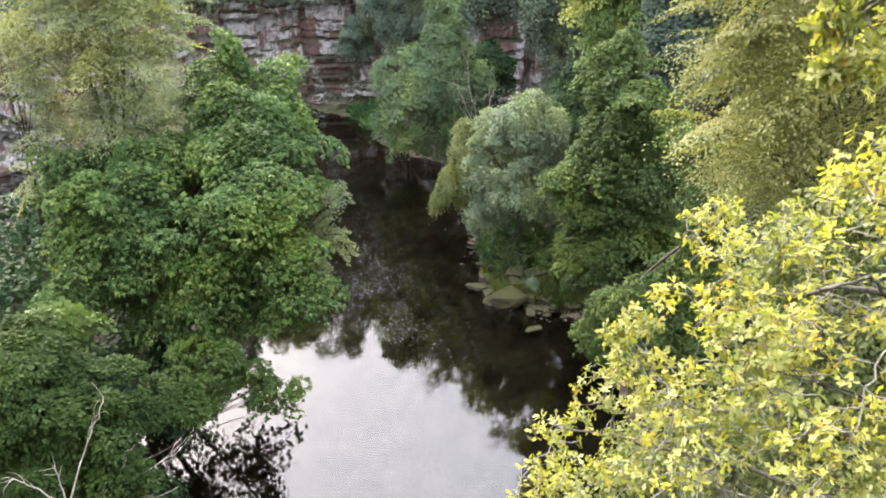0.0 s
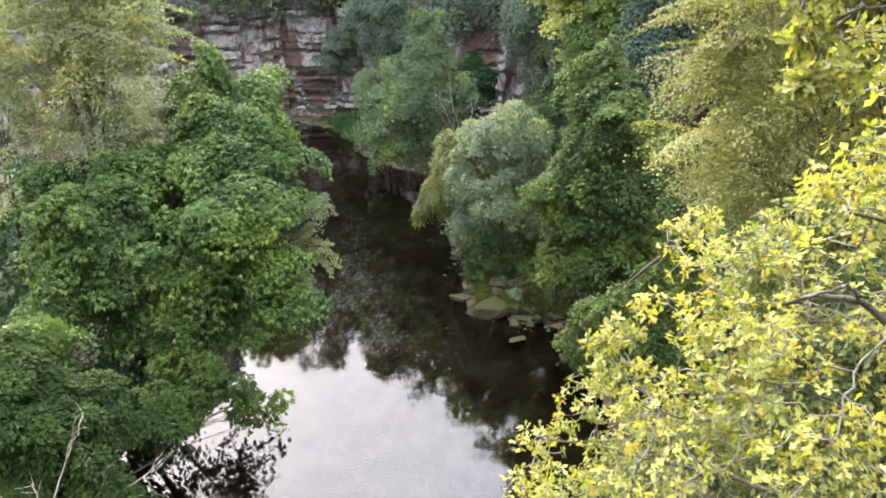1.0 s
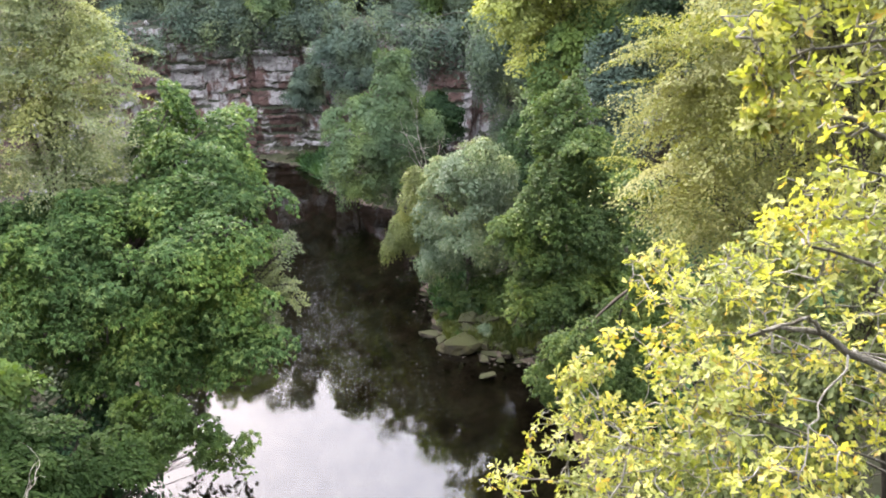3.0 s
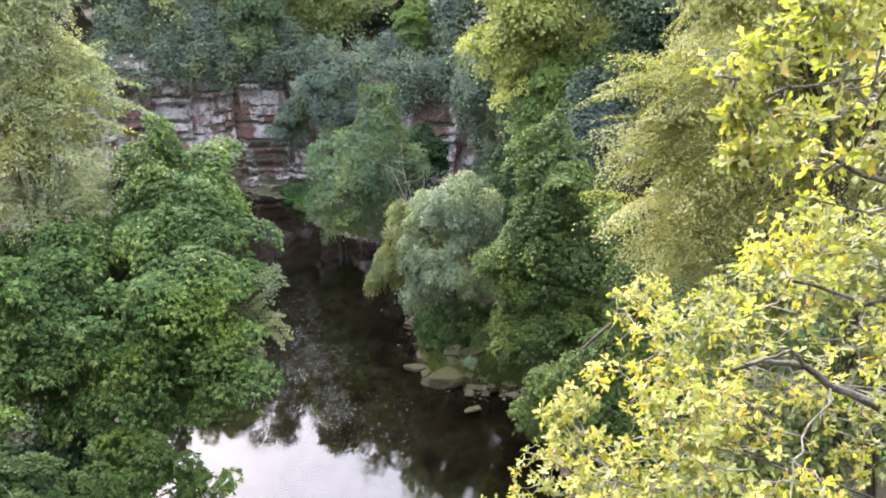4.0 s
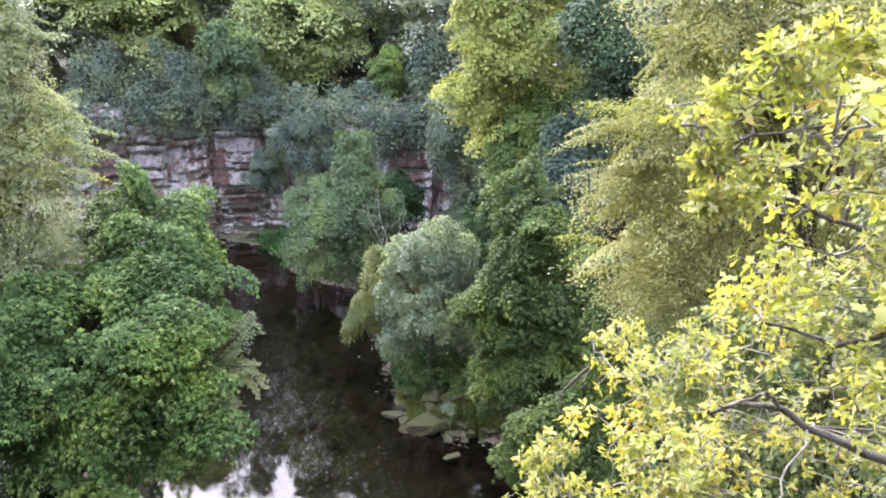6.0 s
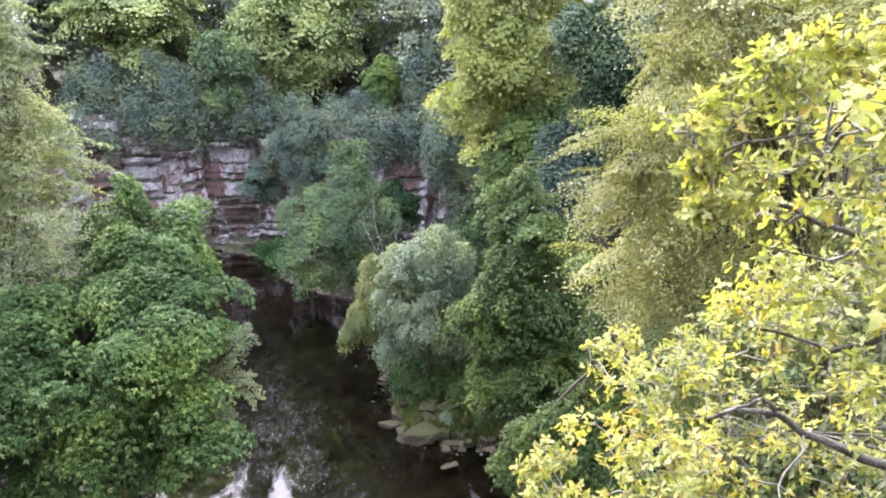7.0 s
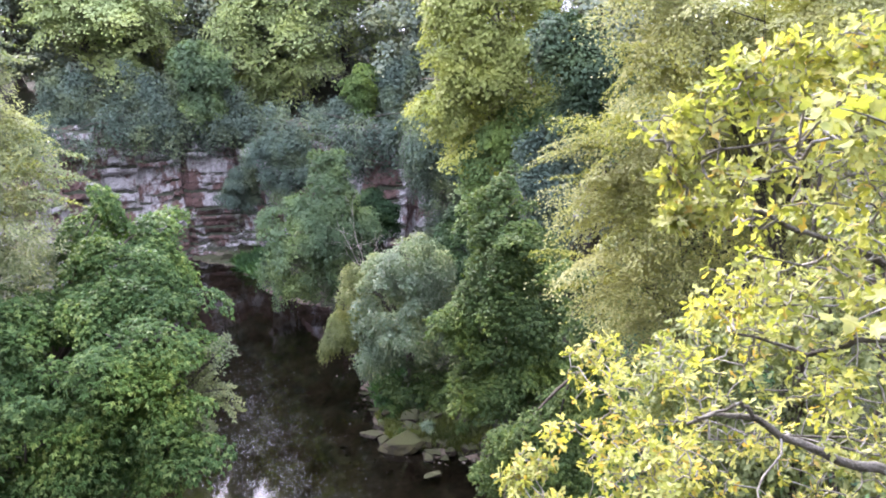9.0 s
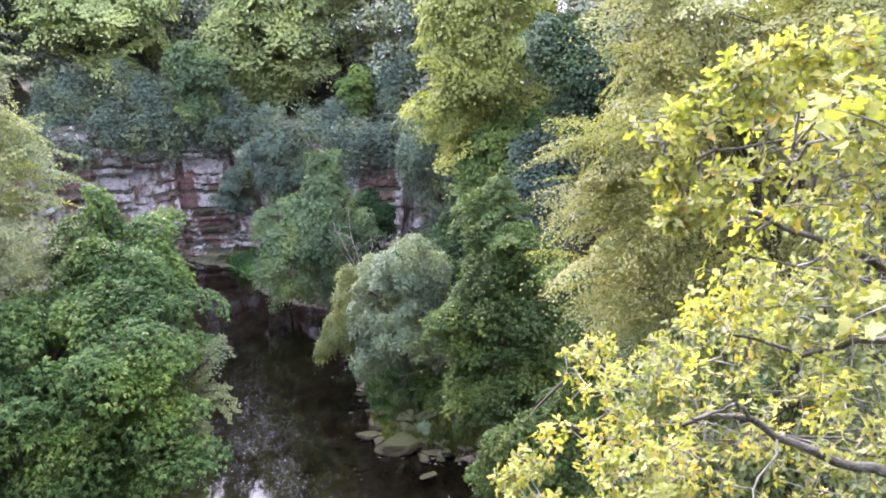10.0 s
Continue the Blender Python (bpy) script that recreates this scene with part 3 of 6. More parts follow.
def build_ledge():
    """A low worn shelf of rock between the foot of the cliff and the water."""
    front = np.array([(-13.6, 57), (-11.3, 55.6), (-9.6, 54.5), (-7.8, 53.1), (-6.4, 51.9), (-5.2, 50.2), (-3.9, 48.4), (-2.6, 47.6)])
    back = np.array([(-14.5, 59.0), (-11.5, 58.6), (-8.5, 58.6), (-6.0, 57.6), (-3.6, 56.0), (-1.8, 53.6), (-0.4, 51.6), (0.8, 50.6)])
    u = np.linspace(0, len(front) - 1, 150)
    w = np.concatenate([[-0.25, -0.1, 0.0], np.linspace(0.015, 1, 22)])
    k = np.arange(len(front))
    F = np.stack([np.interp(u, k, front[:, c]) for c in (0, 1)], 1)
    B = np.stack([np.interp(u, k, back[:, c]) for c in (0, 1)], 1)
    rag = np.array([0.09 * noise.noise((a * 1.1, 3.0, 0)) + 0.05 * noise.noise((a * 4.0, 8.0, 0)) for a in u])
    z, P = np.interp(w, [-0.25, -0.1, 0.0, 0.015, 0.12, 0.3, 0.33, 0.6, 0.63, 1.0], [-0.9, -0.3, -0.05, 0.02, 0.16, 0.24, 0.42, 0.5, 0.75, 0.9]), []
    for q, h in zip(w, z):
        xy = F + (B - F) * (q + rag)[:, None]
        rough = np.array([0.09 * noise.noise((x * 1.3, y * 1.3, h * 2)) + 0.04 * noise.noise((x * 4, y * 4, h)) for x, y in xy])
        P.append(np.column_stack([xy, h + rough]))
    v = np.concatenate(P)
    i, j = np.meshgrid(np.arange(len(w) - 1), np.arange(len(u) - 1), indexing="ij")
    a = (i * len(u) + j).ravel()
    f = np.stack([a, a + 1, a + 1 + len(u), a + len(u)], 1)
    tagged(new("rock_ledge", mesh_of("rock_ledge", v, f, M_LEDGE)), "pale worn rock shelf along the foot of the cliff", "ledge", kind="structure")


build_ledge()

# ---- crowns: lobes as x, y, z, radius ----
SYCAMORE = [(-7.35, 16.51, 6.37, 0.87), (-9.03, 17.12, 8.08, 0.87), (-6.91, 18.54, 8.13, 0.87), (-4.09, 17.51, 8.47, 0.87), (-6.33, 17.11, 7.79, 0.87), (-5.61, 17.64, 8.32, 0.87), (-8.28, 17.02, 8.4, 0.87), (-8.45, 16.52, 7.22, 0.87), (-5.88, 16.41, 5.97, 0.87), (-4.71, 16.81, 7.42, 0.87), (-7.09, 16.69, 7.25, 0.87), (-7.16, 17.19, 8.01, 0.87), (-5.65, 19.45, 9.42, 0.87), (-5.0, 17.05, 5.92, 0.87), (-5.74, 16.38, 7.34, 0.87), (-5.12, 18.4, 8.78, 0.87), (-4.08, 16.6, 6.24, 0.87), (-3.88, 17.1, 7.57, 0.87), (-5.98, 18.84, 8.87, 0.87), (-8.89, 16.33, 6.39, 0.87), (-6.1, 21.16, 10.15, 0.87), (-7.71, 18.1, 8.5, 0.87), (-6.25, 15.89, 7.03, 0.87), (-5.0, 19.59, 9.29, 0.87)]
SYCAMORE += [(-4.39, 18.85, 8.84, 0.87), (-5.23, 16.39, 8.0, 0.87), (-8.15, 16.32, 6.51, 0.87), (-4.69, 16.84, 8.21, 0.87), (-7.89, 16.81, 7.57, 0.87), (-5.35, 20.41, 9.88, 0.87), (-6.89, 16.56, 5.67, 0.86), (-9.61, 18.28, 8.44, 0.81), (-3.59, 18.78, 8.7, 0.68), (-9.68, 17.6, 6.97, 0.68), (-8.09, 16.96, 5.42, 0.65), (-8.9, 19.31, 8.43, 0.67), (-6.92, 19.36, 8.63, 0.66), (-6.63, 20.73, 9.42, 0.52), (-5.36, 16.81, 5.24, 0.5), (-5.35, 21.76, 10.28, 0.47), (-9.02, 18.32, 8.83, 0.48), (-3.74, 17.0, 5.25, 0.46), (-7.5, 19.13, 8.67, 0.47), (-8.28, 19.23, 8.9, 0.44), (-4.26, 16.34, 5.51, 0.42), (-4.65, 20.51, 9.59, 0.41), (-4.42, 20.14, 9.37, 0.44), (-3.5, 16.66, 6.97, 0.38)]
SYCAMORE += [(-9.63, 16.86, 6.77, 0.38), (-4.77, 21.02, 10.33, 0.39), (-6.8, 20.33, 9.13, 0.46), (-8.53, 16.6, 5.44, 0.36), (-5.65, 21.75, 10.49, 0.39), (-6.06, 21.97, 10.7, 0.37), (-5.58, 16.29, 5.2, 0.35), (-3.46, 18.0, 7.86, 0.38), (-3.99, 19.97, 9.01, 0.35), (-9.49, 16.22, 5.93, 0.35), (-6.7, 20.83, 9.85, 0.34), (-6.47, 21.73, 10.72, 0.32), (-7.46, 16.33, 5.2, 0.32), (-10.3, 18.81, 8.8, 0.32), (-10.14, 18.12, 8.06, 0.32), (-3.29, 16.13, 6.12, 0.32), (-4.61, 21.98, 10.16, 0.32), (-3.91, 16.07, 5.38, 0.32), (-10.32, 18.14, 7.34, 0.32), (-8.08, 19.59, 8.83, 0.32), (-3.23, 17.66, 7.22, 0.32), (-4.61, 16.13, 5.57, 0.32), (-6.22, 21.59, 10.93, 0.32), (-8.74, 16.37, 5.53, 0.32)]
HIDDEN_TREE = [(-12.5, 24, 4.5, 2.2), (-11, 25.5, 3.5, 1.8), (-14, 22.5, 4, 2.2), (-10.6, 23, 2.6, 1.2), (-13, 20, 3, 1.6), (-9.3, 21.7, 4.5, 1.7), (-8, 21.6, 5.5, 1.5), (-7, 21.6, 4, 1.3), (-9, 20.6, 6.6, 1.6), (-7.6, 20.8, 6.8, 1.4), (-10.5, 20, 5, 1.6)]
PALE_TREE = [(-8.4, 18.73, 11.73, 0.78), (-8.06, 19.31, 14.71, 0.78), (-8.46, 18.99, 13.81, 0.78), (-7.57, 19.05, 12.16, 0.78), (-8.4, 18.94, 13.21, 0.78), (-8.53, 19.27, 15.46, 0.78), (-7.7, 19.24, 10.49, 0.78), (-8.6, 19.13, 14.66, 0.78), (-8.69, 19.07, 9.7, 0.78), (-8.18, 18.72, 10.85, 0.78), (-7.55, 18.91, 11.3, 0.78), (-9.13, 19.09, 10.3, 0.78), (-7.89, 19.09, 15.41, 0.78), (-8.94, 19.17, 12.1, 0.78), (-8.05, 18.84, 12.27, 0.78), (-7.92, 19.21, 14.1, 0.78), (-7.75, 18.97, 12.89, 0.78), (-9.08, 19.23, 10.99, 0.78), (-7.96, 19.27, 13.46, 0.78), (-8.92, 19.08, 12.74, 0.78), (-8.1, 19.15, 9.99, 0.78), (-7.2, 19.14, 12.77, 0.68), (-7.15, 19.32, 11.85, 0.65), (-9.2, 19.52, 13.33, 0.59)]
PALE_TREE += [(-9.31, 19.07, 9.61, 0.61), (-9.48, 19.42, 11.45, 0.58), (-8.66, 19.34, 16.0, 0.57), (-9.01, 19.27, 14.1, 0.51), (-7.18, 19.25, 10.95, 0.44), (-7.58, 19.39, 15.06, 0.42), (-7.57, 19.51, 14.55, 0.44), (-6.66, 19.42, 11.92, 0.43), (-8.24, 19.29, 15.98, 0.45), (-7.46, 19.5, 13.24, 0.39)]
PALE_TREE += [(-7.8, 20.19, 9.4, 0.64), (-8.52, 20.41, 9.06, 0.55), (-7.34, 20.38, 9.46, 0.55), (-8.98, 20.52, 8.77, 0.4), (-8.42, 20.52, 9.51, 0.32), (-8.19, 20.51, 8.79, 0.32), (-9.31, 20.52, 8.71, 0.32), (-7.46, 20.49, 8.95, 0.32), (-7.62, 20.55, 9.8, 0.32), (-6.96, 20.56, 9.36, 0.32)]
ELDER = [(-4.99, 9.58, 7.82, 0.69), (-5.43, 8.75, 8.2, 0.8), (-4.58, 10, 7.66, 0.42), (-5.76, 8.17, 8.06, 0.79), (-5.32, 8.47, 7.43, 0.69), (-6.06, 8.58, 8.93, 0.51), (-5.22, 8.88, 6.66, 0.45), (-6.2, 9.08, 9.07, 0.46), (-5.74, 9.15, 8.36, 0.48), (-4.52, 10.25, 7.66, 0.29)]
BRIGHT_BUSH = [(-6.38, 10.75, 8.67, 0.23), (-6.68, 10.57, 8.65, 0.17), (-6.19, 10.86, 8.31, 0.14), (-6.56, 10.64, 8.29, 0.22), (-6.82, 10.48, 8.36, 0.13), (-6.35, 10.76, 8.07, 0.13)]
PALE_LIMBS = [(-10.78, 19.14, 10.67, 0.64), (-10.1, 18.95, 11.81, 0.64), (-10.12, 18.98, 10.18, 0.64), (-10.4, 18.99, 12.95, 0.64), (-11.18, 18.87, 11.05, 0.64), (-11.08, 18.89, 12.15, 0.64), (-10.66, 18.95, 7.99, 0.64), (-10.15, 19.07, 8.97, 0.64), (-11.03, 19.19, 13.19, 0.64), (-9.64, 19.0, 12.43, 0.64), (-9.84, 18.88, 11.02, 0.64), (-9.63, 19.0, 11.53, 0.64), (-10.52, 18.92, 12.06, 0.64), (-10.6, 18.82, 11.51, 0.64), (-11.15, 19.15, 12.63, 0.64), (-10.15, 19.12, 9.55, 0.64)]
YOUNG_SYCAMORE = [(-5.98, 14.95, 4.33, 0.55), (-5.64, 15.04, 3.83, 0.55), (-5.6, 15.12, 4.72, 0.49), (-6.27, 15.16, 3.48, 0.49), (-5.24, 15.1, 4.35, 0.38), (-6.3, 15.14, 4.76, 0.35), (-6.69, 15.21, 3.81, 0.28), (-6.67, 15.29, 4.18, 0.28), (-6.01, 15.16, 5.1, 0.28), (-5.15, 15.37, 3.68, 0.28)]
SPRAYS = [((-3.95, 17.9, 6.45), (-3.16, 17.6, 7.5), (-2.51, 17.5, 8.04)), ((-3.85, 17.9, 6.4), (-2.96, 17.5, 7.19), (-2.43, 17.3, 6.4)), ((-3.9, 17.9, 6.32), (-3.13, 17.6, 6.91), (-2.62, 17.4, 6.89)), ((-3.99, 17.8, 6.21), (-3.37, 17.5, 6.34), (-3.12, 17.3, 5.47)), ((-4.06, 17.8, 6.22), (-3.66, 17.5, 6.19), (-3.48, 17.3, 5.29)), ((-3.95, 17.9, 6.4), (-3.4, 17.6, 7.08), (-2.94, 17.5, 7.39)), ((-4.07, 17.8, 6.06), (-3.32, 17.5, 6.02), (-3.05, 17.3, 5.92)), ((-4.22, 17.8, 6.06), (-3.85, 17.5, 6.04), (-3.67, 17.3, 5.66))]
BIRCH = [(-0.96, 40.35, 3.09, 1.56), (-0.89, 39.44, 5.22, 1.56), (0.96, 40.15, 5.03, 1.56), (-0.23, 40.21, 6.66, 1.56), (-1.9, 39.67, 4.26, 1.45), (0.24, 40.66, 7.9, 1.26), (-2.29, 40.2, 2.86, 1.24), (0.33, 39.93, 3.77, 1.25), (-2.27, 40.39, 5.29, 1.25), (1.18, 40.54, 6.3, 1.0), (-1.66, 40.34, 1.84, 0.84), (-1.57, 40.77, 6.17, 0.78), (1.12, 40.5, 7.27, 0.76), (2.28, 40.4, 5.4, 0.77), (-3.02, 40.6, 6.02, 0.64), (0.32, 40.41, 8.99, 0.67), (2.43, 40.57, 4.67, 0.56), (1.99, 40.56, 5.98, 0.59), (0.16, 40.56, 2.24, 0.5), (-2.42, 40.81, 1.52, 0.53), (-1.52, 40.67, 6.86, 0.53), (-3.25, 40.82, 3.24, 0.47), (1.44, 40.84, 3.46, 0.51), (-0.93, 40.57, 1.53, 0.48)]
HOLLY = [(2.65, 42.92, 5.88, 1.27), (2.28, 42.94, 4.7, 1.35), (3.35, 42.87, 5.01, 0.94)]
WILLOW = [(3.08, 28.89, 6.33, 1.46), (2.69, 28.69, 4.76, 1.46), (3.12, 28.6, 3.43, 1.46), (3.83, 29.11, 5.15, 1.15), (2.05, 29.3, 2.46, 0.98), (4.38, 29.16, 6.0, 0.89), (1.94, 29.2, 5.57, 0.84), (1.98, 29.3, 3.51, 0.86), (4.16, 29.41, 3.99, 0.78), (1.5, 29.49, 4.04, 0.61), (4.41, 29.38, 2.62, 0.63), (4.3, 29.56, 6.68, 0.58), (2.8, 29.58, 1.74, 0.54), (3.9, 29.48, 7.12, 0.54), (1.95, 29.57, 6.37, 0.55), (1.51, 29.57, 4.57, 0.52), (3.7, 29.52, 1.76, 0.49), (4.9, 29.51, 5.24, 0.46), (4.15, 29.49, 2.02, 0.45), (1.37, 29.78, 1.73, 0.42)]
SALLOW = [(0.81, 31.27, 4.28, 0.68), (0.82, 31.31, 3.01, 0.66), (0.37, 31.43, 2.48, 0.56), (0.98, 31.45, 3.57, 0.53), (0.97, 31.41, 4.87, 0.52), (1.16, 31.52, 5.31, 0.4), (0.51, 31.48, 3.6, 0.35), (-0.09, 31.54, 2.13, 0.28), (0.89, 31.51, 2.29, 0.28), (0.22, 31.57, 4.02, 0.28)]
WYCH_ELM = [(6.7, 24.01, 7.71, 1.06), (6.12, 23.41, 6.36, 1.06), (6.65, 23.47, 4.18, 1.06), (5.59, 23.69, 4.85, 1.06), (5.12, 23.99, 5.76, 1.06), (5.7, 23.94, 7.1, 1.06), (7.16, 23.97, 5.35, 1.06), (6.15, 23.71, 8.74, 1.06), (7.15, 24.11, 6.67, 1.06), (5.57, 23.65, 3.54, 1.05), (6.12, 24.12, 9.59, 0.88), (5.45, 24.34, 7.95, 0.68), (7.73, 23.82, 4.26, 0.63), (6.13, 24.65, 10.37, 0.6), (6.62, 23.92, 2.9, 0.52), (5.27, 23.73, 2.43, 0.53), (7.37, 24.4, 8.38, 0.51), (7.7, 23.84, 3.47, 0.51), (4.2, 23.98, 5.37, 0.49), (7.28, 24.42, 8.87, 0.43), (4.83, 24.13, 3.99, 0.4), (6.2, 24.71, 10.94, 0.41), (7.83, 24.44, 7.39, 0.43), (8.06, 24.22, 6.02, 0.37)]
WYCH_ELM += [(7.33, 23.84, 3.0, 0.39), (4.61, 24.03, 4.9, 0.38), (5.43, 24.6, 9.7, 0.36), (4.79, 24.23, 6.79, 0.38), (5.39, 24.42, 8.77, 0.34), (7.68, 24.32, 8.02, 0.35), (7.05, 24.56, 9.3, 0.34), (5.51, 24.59, 9.13, 0.34), (4.85, 24.35, 7.7, 0.34), (8.1, 24.37, 7.08, 0.32), (8.16, 24.09, 4.82, 0.33), (4.62, 23.96, 3.56, 0.32), (4.85, 23.86, 2.77, 0.32), (4.18, 24.17, 5.92, 0.32), (5.65, 24.7, 10.02, 0.32), (8.18, 24.18, 5.65, 0.32)]
SCRUB = [(5.85, 32.48, 6.09, 0.89), (6.42, 31.36, 5.58, 0.92), (5.54, 31.52, 5.31, 0.76), (7.12, 32.23, 6.1, 0.78), (7.59, 33.15, 6.93, 0.8), (5.23, 33.6, 5.83, 0.7), (8.1, 33.03, 7.48, 0.8), (6.38, 35.44, 6.45, 0.85), (7.06, 28.65, 6.33, 0.7), (7.17, 27.08, 4.66, 0.86), (6.28, 28.32, 4.76, 0.84), (7.71, 26.41, 3.44, 0.86), (6.31, 27.29, 2.69, 0.89), (8.16, 25.75, 5.08, 0.75), (5.6, 28.46, 3.76, 0.71)]
IVY_WALL = [(7.05, 43.05, 6.36, 1.38), (5.96, 42.57, 9.78, 1.38), (6.9, 43.08, 8.62, 1.38), (7.48, 42.95, 7.51, 1.38), (7.53, 43.02, 3.83, 1.38), (7.78, 42.91, 5.27, 1.38), (6.2, 43.03, 7.62, 1.21), (8.38, 43.41, 6.27, 0.93), (5.67, 43.1, 8.58, 1.0), (5.54, 43.23, 10.8, 0.93), (7.57, 43.03, 2.54, 0.76), (7.26, 43.24, 9.73, 0.79), (6.53, 43.18, 10.74, 0.69), (6.67, 43.12, 4.72, 0.59), (8.14, 43.26, 8.53, 0.55), (5.84, 43.24, 6.53, 0.51), (7.05, 43.19, 10.41, 0.56), (7.89, 43.22, 9.3, 0.51)]
LIME = [(7.29, 31.49, 12.2, 1.15), (6.83, 30.71, 15.89, 1.15), (8.16, 31.16, 15.24, 1.15), (7.08, 31.23, 17.27, 1.15), (7.92, 31.13, 13.51, 1.15), (5.96, 31.49, 12.14, 1.15), (5.41, 30.88, 14.93, 1.15), (6.11, 31.21, 17.04, 1.15), (5.1, 31.51, 13.77, 1.15), (7.62, 31.12, 18.14, 1.15), (8.79, 31.19, 16.87, 1.15), (6.64, 30.49, 13.69, 1.15), (7.67, 31.3, 16.57, 1.15), (6.57, 30.88, 14.59, 1.15), (8.47, 31.1, 12.63, 1.15), (6.04, 31.34, 16.1, 1.15), (5.03, 31.49, 12.71, 1.15), (6.76, 31.45, 18.1, 1.15), (8.83, 31.49, 14.31, 1.15), (7.71, 31.05, 14.46, 1.15), (5.82, 31.21, 13.17, 1.15), (8.73, 31.57, 16.02, 1.15), (6.73, 31.5, 11.29, 1.13), (9.14, 31.55, 13.41, 1.08)]
LIME += [(8.16, 31.61, 11.62, 0.98), (5.31, 31.69, 16.8, 0.86), (8.69, 31.62, 17.82, 0.88), (5.15, 31.56, 15.95, 0.85), (9.33, 31.78, 15.13, 0.83), (5.91, 31.75, 17.95, 0.83), (6.33, 31.54, 10.32, 0.73), (5.3, 31.8, 17.5, 0.72), (4.58, 31.71, 14.53, 0.61), (5.91, 31.72, 10.84, 0.55), (9.68, 31.64, 16.2, 0.47), (4.74, 31.74, 15.38, 0.55), (9.72, 31.82, 15.71, 0.47), (9.61, 31.69, 17.49, 0.44), (5.08, 31.83, 11.72, 0.47), (6.11, 31.73, 18.69, 0.41)]
DARK_IVY = [(9.02, 27.99, 11.12, 0.92), (8.37, 28.27, 10.16, 0.92), (8.67, 27.89, 9.48, 0.92), (9.22, 28.1, 10.29, 0.9), (8.93, 28.16, 8.6, 0.77), (9.9, 28.21, 10.85, 0.73), (8.26, 28.28, 10.97, 0.65), (9.08, 28.24, 7.88, 0.63), (9.17, 28.23, 7.07, 0.52), (9.88, 28.5, 11.44, 0.55), (8.35, 28.36, 11.53, 0.39), (8.67, 28.32, 11.76, 0.34), (9.59, 28.25, 9.14, 0.36), (9.42, 28.42, 11.83, 0.32), (10.33, 28.35, 11.32, 0.32), (7.94, 28.34, 9.44, 0.34)]
SHADE_TREE = [(10.28, 26.72, 14.13, 1.1), (9.25, 26.78, 14.92, 1.1), (9.43, 26.95, 13.85, 1.1), (10.28, 27.2, 13.21, 1.1), (10.98, 27.09, 12.46, 1.1), (10.27, 26.84, 15.01, 0.74), (11.26, 27.18, 13.33, 0.73), (11.08, 27.15, 11.46, 0.71), (9.87, 26.98, 15.59, 0.66), (8.56, 27.06, 15.46, 0.65), (8.62, 27.12, 14.38, 0.49), (9.11, 27.12, 15.82, 0.43), (11.59, 26.97, 11.69, 0.46), (11.2, 27.23, 14.65, 0.42), (11.45, 27.12, 13.92, 0.4), (9.38, 27.16, 12.86, 0.39), (11.36, 27.06, 14.29, 0.38), (8.41, 27.03, 14.8, 0.39)]
MAPLE_A = [(2.02, 60.04, 19.27, 2.12), (-1.27, 59.07, 16.25, 2.12), (0.5, 59.24, 20.61, 2.12), (-2.87, 59.29, 14.26, 2.12), (-2.4, 60.34, 19.29, 2.12), (-4.68, 59.49, 17.32, 2.12), (0.49, 60.03, 17.22, 2.12), (-0.05, 59.59, 19.04, 2.12), (-5.03, 60.7, 14.81, 2.12), (-3.64, 60.13, 20.23, 2.12), (-3.73, 60.34, 12.31, 2.12), (-1.89, 59.05, 17.75, 2.12), (-0.44, 60.22, 14.81, 2.12), (2.65, 60.13, 20.78, 2.12), (-3.42, 59.4, 16.17, 2.12), (-1.53, 60.29, 20.7, 2.12), (-1.57, 60.38, 13.26, 2.07), (2.19, 59.81, 17.5, 2.01), (-4.79, 60.39, 19.01, 1.6), (1.15, 60.15, 15.66, 1.48), (4.43, 60.46, 21.14, 1.48), (-6.08, 60.4, 16.25, 1.52), (-5.23, 60.46, 11.45, 1.44), (3.83, 60.74, 19.6, 1.41)]
MAPLE_B = [(-15.75, 57.71, 15.61, 1.84), (-14.37, 58.17, 19.76, 1.84), (-17.15, 58.14, 20.09, 1.84), (-14.2, 57.49, 17.0, 1.84), (-14.24, 58.07, 15.11, 1.84), (-17.29, 57.78, 18.26, 1.84), (-16.42, 57.31, 17.11, 1.84), (-15.71, 57.66, 19.75, 1.84), (-13.03, 58.23, 18.72, 1.84), (-14.38, 57.01, 18.23, 1.84), (-13.0, 58.27, 15.95, 1.84), (-12.96, 57.8, 17.31, 1.84), (-13.04, 58.17, 20.11, 1.84), (-17.31, 58.36, 15.67, 1.61), (-18.03, 58.23, 16.9, 1.61), (-16.87, 58.15, 14.55, 1.24), (-18.4, 58.59, 19.3, 1.18), (-15.55, 58.42, 14.26, 1.12)]
MAPLE_C = [(-9.08, 55.57, 12.72, 1.38), (-8.04, 55.62, 11.33, 1.38), (-7.83, 55.13, 14.04, 1.38), (-7.51, 56.02, 12.64, 1.38), (-9.26, 56.14, 11.37, 1.38), (-8.96, 55.6, 13.84, 1.28), (-7.0, 55.86, 11.29, 1.04), (-8.69, 55.88, 10.36, 1.0), (-7.68, 55.99, 10.3, 0.89), (-8.73, 56.06, 14.81, 0.76), (-10.05, 56.13, 13.55, 0.66), (-6.98, 56.19, 13.64, 0.63), (-10.1, 56.18, 12.01, 0.58), (-9.66, 56.22, 10.32, 0.56)]
